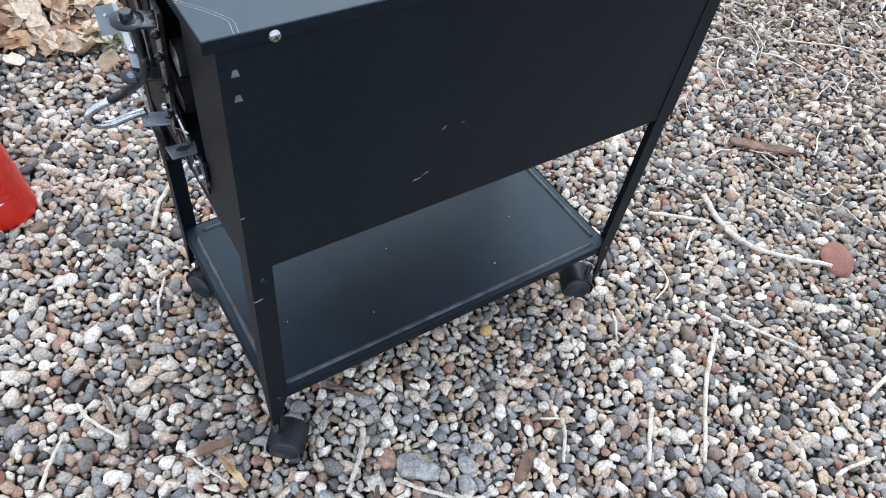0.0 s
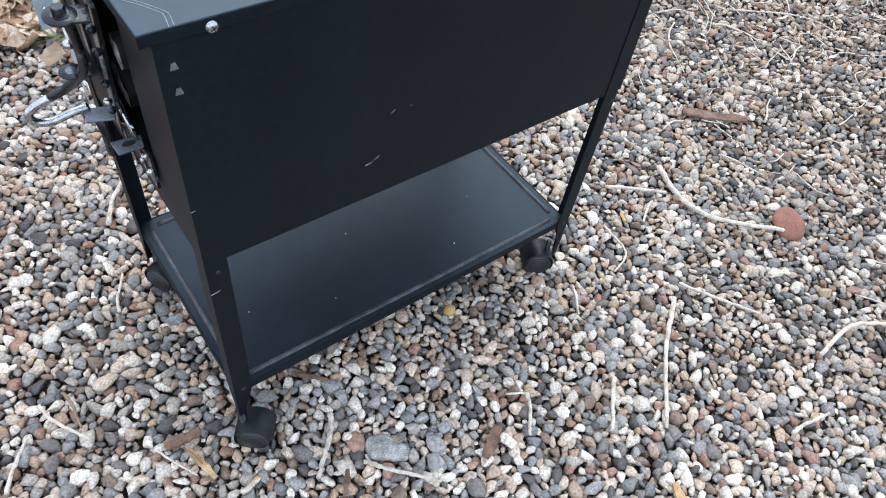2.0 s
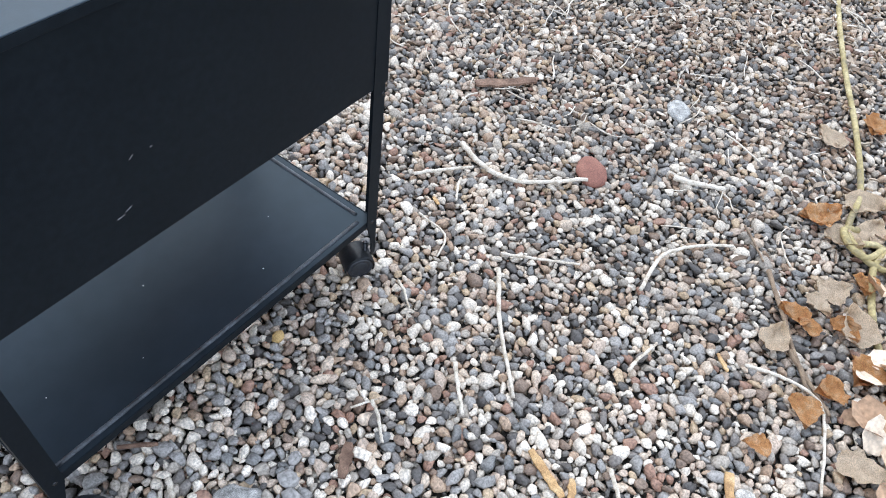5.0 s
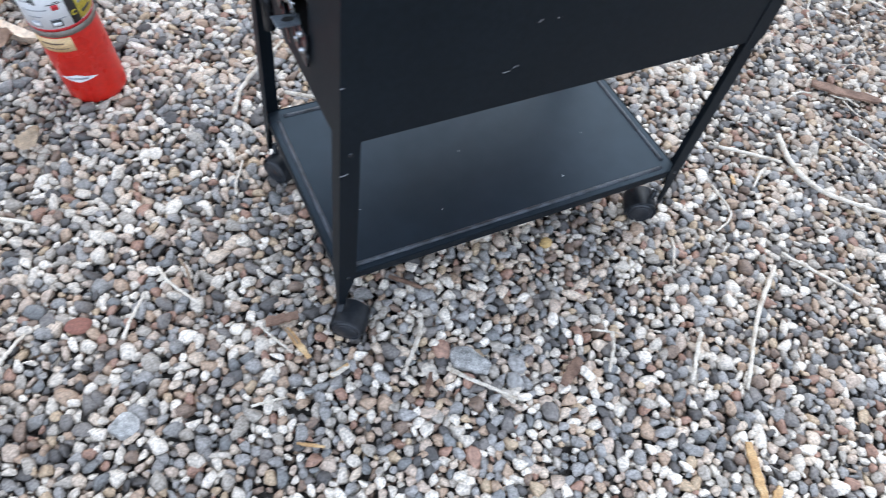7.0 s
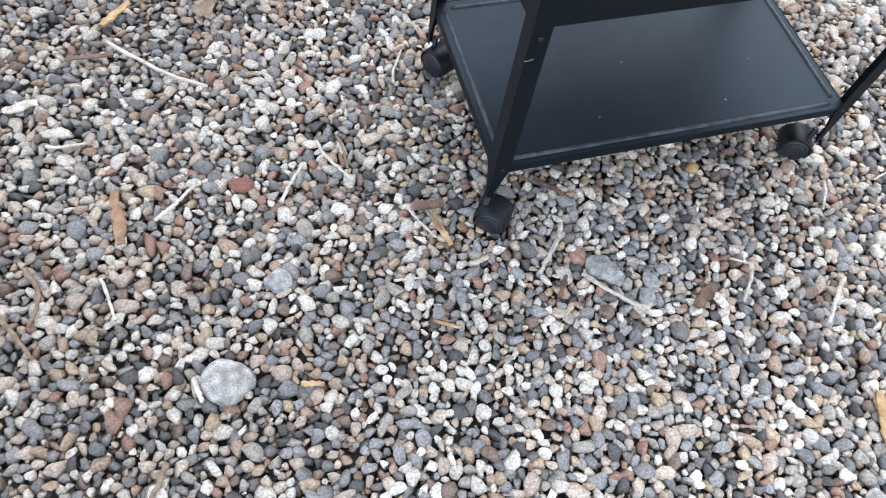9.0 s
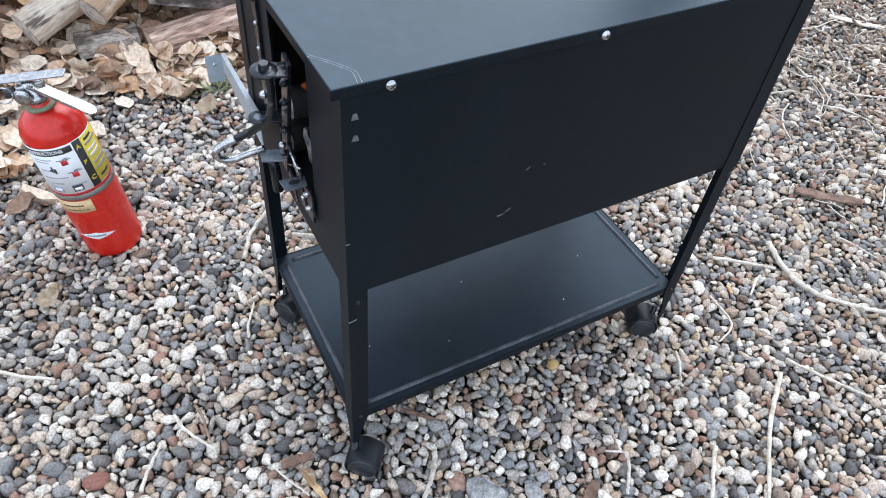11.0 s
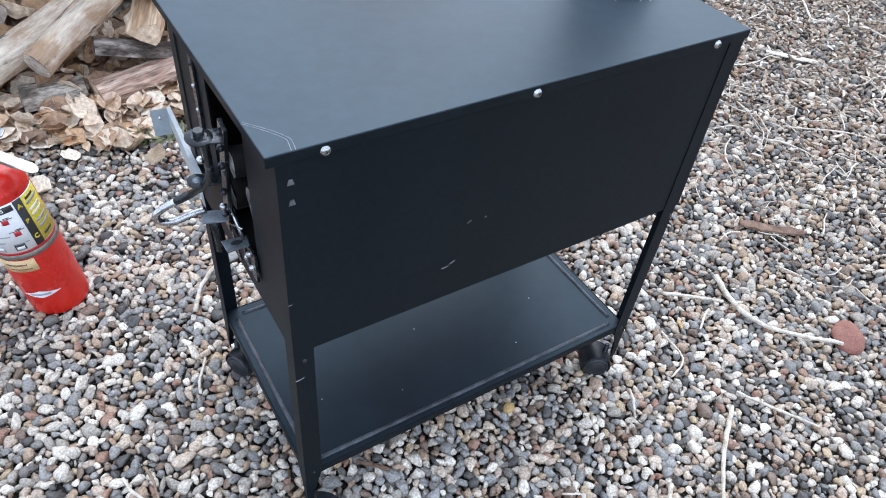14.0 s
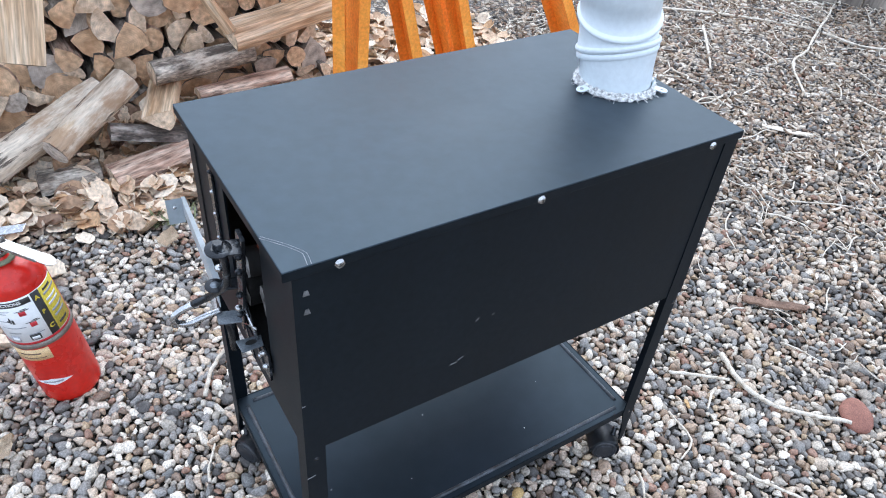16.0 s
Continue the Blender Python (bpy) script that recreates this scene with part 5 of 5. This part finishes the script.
twig_tangle(rng2, 300)
for k, p in enumerate([[(2.90, 2.12), (3.20, 1.90), (3.42, 1.70), (3.56, 1.52)], [(3.54, 1.50), (3.80, 1.62), (4.05, 1.75)], [(3.54, 1.50), (3.25, 1.35), (3.05, 1.28), (2.80, 1.02)],
                       [(2.98, 1.80), (2.75, 1.55), (2.60, 1.40)], [(3.56, 1.48), (3.60, 1.25), (3.85, 1.10)], [(3.40, 1.0), (3.15, 0.80), (2.95, 0.55)]]):
    twig(p, 0.0085, seed=300 + k, label="long bleached root lying over the far gravel", name="root")
splinter((2.38, 0.92), (2.50, 0.76), 0.035, TWIG, "pale flat piece of wood on the gravel", name="wood_chip")


# ---- cord on the ground ----
def cord():
    t = thing("cord", (0, 0, 0), "old yellow cord knotted once, lying along the edge of the gravel", "cord")
    a = glide([(3.6, -0.20, 0.010), (2.80, -0.425, 0.011), (2.372, -0.577, 0.010), (2.068, -0.701, 0.012), (1.803, -0.792, 0.012), (1.64, -0.805, 0.018), (1.585, -0.825, 0.022), (1.54, -0.885, 0.020), (1.555, -0.93, 0.014),
               (1.60, -0.925, 0.012), (1.615, -0.885, 0.018), (1.575, -0.845, 0.030)], 6)
    part("strand", tube(a, 0.0085, 8, 0.05), ROPE, t, "", True)
    b = glide([(1.64, -0.83, 0.014), (1.60, -0.80, 0.026), (1.55, -0.83, 0.030), (1.545, -0.875, 0.026), (1.60, -0.90, 0.026), (1.523, -0.90, 0.016), (1.36, -0.948, 0.012), (1.256, -1.007, 0.012), (1.05, -1.16, 0.012)], 6)
    part("strand", tube(b, 0.0085, 8, 0.05), ROPE, t, "", True)


cord()


# ---- firewood ----
def log_meshes(kind, r, length, seed, bark, end):
    """Meshes of one log along z: its side and its two cut faces."""
    rnd = random.Random(seed)
    if kind == "round":
        n = 14
        out = [(math.cos(2 * math.pi * k / n) * r * rnd.uniform(0.92, 1.06), math.sin(2 * math.pi * k / n) * r * rnd.uniform(0.92, 1.06)) for k in range(n)]
    elif kind == "half":
        n = 9
        out = [(math.cos(math.pi * k / n) * r * rnd.uniform(0.95, 1.05), math.sin(math.pi * k / n) * r * rnd.uniform(0.85, 1.05) - r * 0.4) for k in range(n + 1)]
        out += [(-r * 0.4, -r * rnd.uniform(0.35, 0.5)), (r * 0.3, -r * rnd.uniform(0.32, 0.5))]
    else:
        out = [(math.cos(a) * r * 1.1, math.sin(a) * r * 1.1) for a in (radians(d) for d in (50, 70, 90, 110, 130))]
        out += [(-r * 0.55 * rnd.uniform(0.8, 1.2), 0), (-r * 0.1, -r * rnd.uniform(0.6, 0.85)), (r * 0.5 * rnd.uniform(0.8, 1.2), r * 0.05)]
    steps = max(3, int(length / 0.05))
    bm = bmesh.new()
    rings = []
    for s in range(steps + 1):
        z = length * s / steps
        k = 1 + 0.07 * noise.noise((seed * 7.7, z * 6, 0))
        ring = []
        for j, (x, y) in enumerate(out):
            d = 1 + 0.10 * noise.noise((x * 30 + seed, y * 30, z * 7))
            ring.append(bm.verts.new((x * k * d + 0.008 * noise.noise((seed, z * 4, 3)), y * k * d, z)))
        rings.append(ring)
    m = len(out)
    for a, b in zip(rings, rings[1:]):
        for j in range(m):
            bm.faces.new((a[j], a[(j + 1) % m], b[(j + 1) % m], b[j]))
    ends = []
    for ring, dz in ((rings[0], -0.001), (rings[-1], 0.001)):
        e = bmesh.new()
        vs = [e.verts.new(v.co + Vector((0, 0, dz * rnd.uniform(0, 3)))) for v in ring]
        c = e.verts.new(sum((v.co for v in vs), Vector()) / m + Vector((0, 0, dz * 3)))
        for j in range(m):
            e.faces.new((vs[j], vs[(j + 1) % m], c))
        bmesh.ops.recalc_face_normals(e, faces=e.faces)
        if (e.faces[:][0].normal.z > 0) != (dz > 0):
            bmesh.ops.reverse_faces(e, faces=e.faces)
        ends.append(finish(e, "cut_face", end))
    bmesh.ops.recalc_face_normals(bm, faces=bm.faces)
    return finish(bm, "bark", bark, kind == "round"), ends


def log(kind, r, length, seed, bark, end, label, group="firewood logs", name="firewood_log"):
    t = new(name)
    t.empty_display_size = 0.05
    side, ends = log_meshes(kind, r, length, seed, bark, end)
    new("bark", side).parent = t
    for e in ends:
        new("cut_face", e).parent = t
    return tagged(t, label, "firewood", group)


def lay(ob, a, b, spin=0.0):
    a, b = Vector(a), Vector(b)
    ob.matrix_basis = Matrix.Translation(a) @ (b - a).to_track_quat("Z", "Y").to_matrix().to_4x4() @ Matrix.Rotation(radians(spin), 4, "Z")
    return ob


def between(kind, r, a, b, seed, bark, end, label, spin=0.0):
    return lay(log(kind, r, (Vector(b) - Vector(a)).length, seed, bark, end, label, "loose logs before the stack"), a, b, spin)


between("round", 0.054, (-0.345, 1.612, 0.130), (0.03, 1.775, 0.245), 1, BARK_P, END_G, "pale debarked log with a grey sawn end, leaning on the woodpile")
between("round", 0.047, (-0.158, 1.575, 0.170), (0.108, 1.745, 0.280), 2, BARK_P, END_G, "shorter pale log lying over its neighbour, grey at its sawn end")
between("round", 0.043, (0.196, 1.776, 0.273), (0.55, 1.819, 0.281), 3, BARK, END_P, "short dark-barked log with a pale cut face on the woodpile", 20)
between("half", 0.054, (-0.226, 1.626, 0.052), (-0.044, 1.620, 0.050), 4, BARK, END_G, "short grey weathered half log in the leaves")
between("half", 0.071, (-0.017, 1.562, 0.035), (0.336, 1.626, 0.067), 5, BARK_R, END_P, "reddish split log lying in dry leaves", 15)
between("half", 0.039, (0.015, 1.669, 0.156), (0.293, 1.648, 0.091), 6, BARK_D, END_G, "grey rotten piece of bark wood")
between("half", 0.037, (0.334, 1.776, 0.172), (0.678, 1.798, 0.184), 7, BARK_R, END_P, "split log with flaking reddish bark")
between("wedge", 0.054, (0.154, 1.616, 0.193), (0.25, 1.883, 0.193), 8, SPLIT, END_P, "split log end, pale and freshly cut", 100)
between("half", 0.064, (-0.162, 1.648, 0.428), (-0.017, 1.819, 1.103), 9, SPLIT, END_P, "tan split log propped upright against the woodpile", 200)
between("half", 0.059, (0.475, 1.798, 0.359), (0.892, 1.905, 0.38), 10, SPLIT, END_P, "pale weathered split log on the end of the woodpile", 30)
between("wedge", 0.024, (0.456, 1.733, 0.391), (0.368, 1.776, 0.567), 11, SPLIT, END_P, "thin pale split stick leaning on the woodpile")
between("round", 0.037, (-0.788, 1.669, 0.038), (-0.435, 1.605, 0.032), 12, BARK, END_T, "grey log lying in the leaves")
between("half", 0.054, (-1.376, 1.648, 0.054), (-0.948, 1.691, 0.054), 13, BARK, END_T, "weathered log lying in the leaves")


def woodpile():
    rnd = random.Random(21)
    protos = []
    looks = [(BARK, END_T), (BARK_D, END_T), (SPLIT, END_P), (BARK_R, END_T), (BARK, END_G), (BARK_D, END_P)]
    for k in range(18):
        kind = ("round", "wedge", "half")[k % 3]
        bark, end = looks[k % 6] if k < 12 else looks[(k * 5 + 1) % 6]
        say = {"round": "round", "wedge": "wedge-split", "half": "half-split"}[kind]
        tone = {END_T: "tan", END_P: "pale", END_G: "grey weathered"}[end]
        protos.append(log(kind, 0.05, 0.40, 40 + k, bark, end, f"{say} firewood log with a {tone} cut face, stacked"))
    used = set()
    z = 0.050
    while z < 0.96:
        x = -0.78 + rnd.uniform(0, 0.06)
        stop = 0.86 - 0.10 * z + rnd.uniform(-0.04, 0.04)
        while x < stop:
            s = rnd.uniform(0.66, 1.34)
            k = rnd.randrange(18)
            y = 1.905 + rnd.uniform(-0.03, 0.035)
            m = Matrix.Translation((x + 0.05 * s, y, z + rnd.uniform(-0.012, 0.012))) @ pose(0, 0, 0, -90 + rnd.uniform(-5, 5), 0, rnd.uniform(-7, 7)) @ Matrix.Rotation(rnd.uniform(0, 6.28), 4, "Z") @ Matrix.Diagonal((s, s, 1, 1))
            if k in used:
                copy_thing(protos[k], m)
            else:
                protos[k].matrix_basis = m
                used.add(k)
            x += 0.079 * s
        z += 0.072
    for k in set(range(18)) - used:
        bpy.data.objects.remove(protos[k])


woodpile()


for a, b, r, k in (((0.03, 0.15, 0.556), (0.36, 0.19, 0.566), 0.030, 71), ((0.05, 0.24, 0.556), (0.38, 0.22, 0.560), 0.028, 72), ((0.03, 0.21, 0.606), (0.34, 0.18, 0.620), 0.030, 73),
                   ((0.022, 0.290, 0.585), (0.34, 0.275, 0.600), 0.036, 74), ((0.024, 0.272, 0.646), (0.30, 0.250, 0.650), 0.026, 75)):
    lay(log("round", r, (Vector(b) - Vector(a)).length, k, HOLE, ASH, "charred log with ashen ends burning in the firebox", "logs in the firebox", "charred_log"), a, b)


def embers():
    """Glowing coals on the charred logs, seen through the firing hole."""
    m = bpy.data.materials.new("glowing_coal")
    m.use_nodes = True
    n, l = m.node_tree.nodes, m.node_tree.links
    bsdf = n["Principled BSDF"]
    ns, ramp = n.new("ShaderNodeTexNoise"), n.new("ShaderNodeValToRGB")
    ns.inputs["Scale"].default_value = 45
    ramp.color_ramp.elements[0].position, ramp.color_ramp.elements[0].color = 0.48, (0.0, 0.0, 0.0, 1)
    ramp.color_ramp.elements[1].position, ramp.color_ramp.elements[1].color = 0.62, (1.0, 0.17, 0.02, 1)
    l.new(ns.outputs["Fac"], ramp.inputs[0])
    l.new(ramp.outputs[0], bsdf.inputs["Emission Color"])
    bsdf.inputs["Emission Strength"].default_value = 0.16
    bsdf.inputs["Base Color"].default_value, bsdf.inputs["Roughness"].default_value = (0.02, 0.015, 0.012, 1), 0.9
    for k, (x, y, z, r) in enumerate(((0.062, 0.262, 0.676, 0.017), (0.085, 0.274, 0.674, 0.016), (0.110, 0.256, 0.678, 0.018), (0.058, 0.300, 0.628, 0.012))):
        v, f = ico(3)
        off = Vector((k * 3.3, 2.0, 1.0))
        v = np.array([np.array(p) * (1 + 0.4 * noise.noise(Vector(p) * 1.6 + off)) for p in v]) * np.array((r, r * 0.8, r * 0.6))
        ob = new("coal", sheet_mesh("coal", v, f, m, False))
        ob.matrix_basis = pose(x, y, z, 0, 0, k * 40)
        tagged(ob, "glowing orange coal on the charred logs in the firebox", "coal", "coals in the firebox")


embers()


# ---- orange steel stand behind the cart ----
def steel_stand():
    t = thing("steel_stand", (0, 0, 0), "orange painted steel stand with channel legs behind the cart", "stand")

    def channel(a, b, w, d, turn):
        a, b = Vector(a), Vector(b)
        ln = (b - a).length
        bm = box(-w / 2, w / 2, -0.002, 0.002, 0, ln, 0.001)
        box(-w / 2, -w / 2 + 0.004, 0.002, d, 0, ln, 0.001, bm)
        box(w / 2 - 0.004, w / 2, 0.002, d, 0, ln, 0.001, bm)
        m = Matrix.Translation(a) @ (b - a).to_track_quat("Z", "Y").to_matrix().to_4x4() @ Matrix.Rotation(radians(turn), 4, "Z")
        return part("channel_leg", moved(bm, m), ORANGE, t)

    def post(lo, hi, w, turn):
        """A leg through two points, carried down to the ground and up out of sight."""
        lo, hi = Vector(lo), Vector(hi)
        d = (hi - lo) / (hi.z - lo.z)
        return channel(lo - d * lo.z, hi + d * (1.5 - hi.z), w, 0.035, turn)

    post((0.664, 1.35, 0.383), (0.667, 1.35, 0.604), 0.050, 150)
    leg = post((0.728, 1.36, 0.380), (0.737, 1.36, 0.595), 0.092, 180)
    post((0.962, 1.36, 0.378), (0.915, 1.36, 0.571), 0.108, 180)
    post((1.173, 1.36, 0.378), (1.126, 1.36, 0.545), 0.086, 184)
    post((1.16, 1.47, 0.36), (1.11, 1.47, 0.52), 0.085, 195)
    post((1.63, 1.36, 0.36), (1.56, 1.36, 0.488), 0.150, 180)
    # a dark disc on the leg paints the shade inside the bolt hole
    b = lathe([(0, 0.002), (0.009, 0.002), (0.009, 0), (0, 0)], 16)
    part("bolt_hole", moved(b, pose(0.743, 1.3572, 0.511, 90)), HOLE, leg, "bolt hole, its shade painted as a dark disc")


steel_stand()


# ---- board fence far off ----
def fence():
    f = thing("board_fence", (0, 0, 0), "weathered grey vertical board fence at the edge of the yard", "fence")
    rnd = random.Random(5)
    a, b = Vector((3.98, 1.86, 0)), Vector((5.2, 0.75, 0))
    d = (b - a).normalized()
    n = int((b - a).length / 0.145)
    for k in range(n):
        p = a + d * 0.145 * k
        bm = box(0, 0.138, -0.011, 0.011, rnd.uniform(0.0, 0.02) - 0.02, 1.5 + rnd.uniform(-0.03, 0.03), 0.003)
        part("board", moved(bm, Matrix.Translation(p) @ pose(0, 0, 0, 0, 0, math.degrees(math.atan2(d.y, d.x)) + rnd.uniform(-2, 2))), FENCE, f)
    for z in (0.4, 1.2):
        bm = box(0, n * 0.145, 0.012, 0.05, z, z + 0.09, 0.003)
        part("rail", moved(bm, Matrix.Translation(a) @ pose(0, 0, 0, 0, 0, math.degrees(math.atan2(d.y, d.x)))), FENCE, f)


fence()


# ---- green weed by the bar ----
def weed():
    rnd = random.Random(9)
    bm = bmesh.new()
    for k in range(60):
        x, y = 0.105 + rnd.uniform(-0.06, 0.06), 1.335 + rnd.uniform(-0.04, 0.04)
        a, ln = rnd.uniform(0, 6.28), rnd.uniform(0.02, 0.05)
        d, s = Vector((math.cos(a), math.sin(a), rnd.uniform(0.1, 0.9))) * ln, Vector((-math.sin(a), math.cos(a), 0)) * rnd.uniform(0.003, 0.006)
        p = Vector((x, y, 0.004))
        v = [bm.verts.new(q) for q in (p - s * 0.4, p + s * 0.4, p + d * 0.6 + s, p + d, p + d * 0.6 - s)]
        bm.faces.new(v)
    return tagged(new("weed", finish(bm, "weed", LEAF_GREEN)), "small tuft of green weed in the gravel", "weed")


weed()
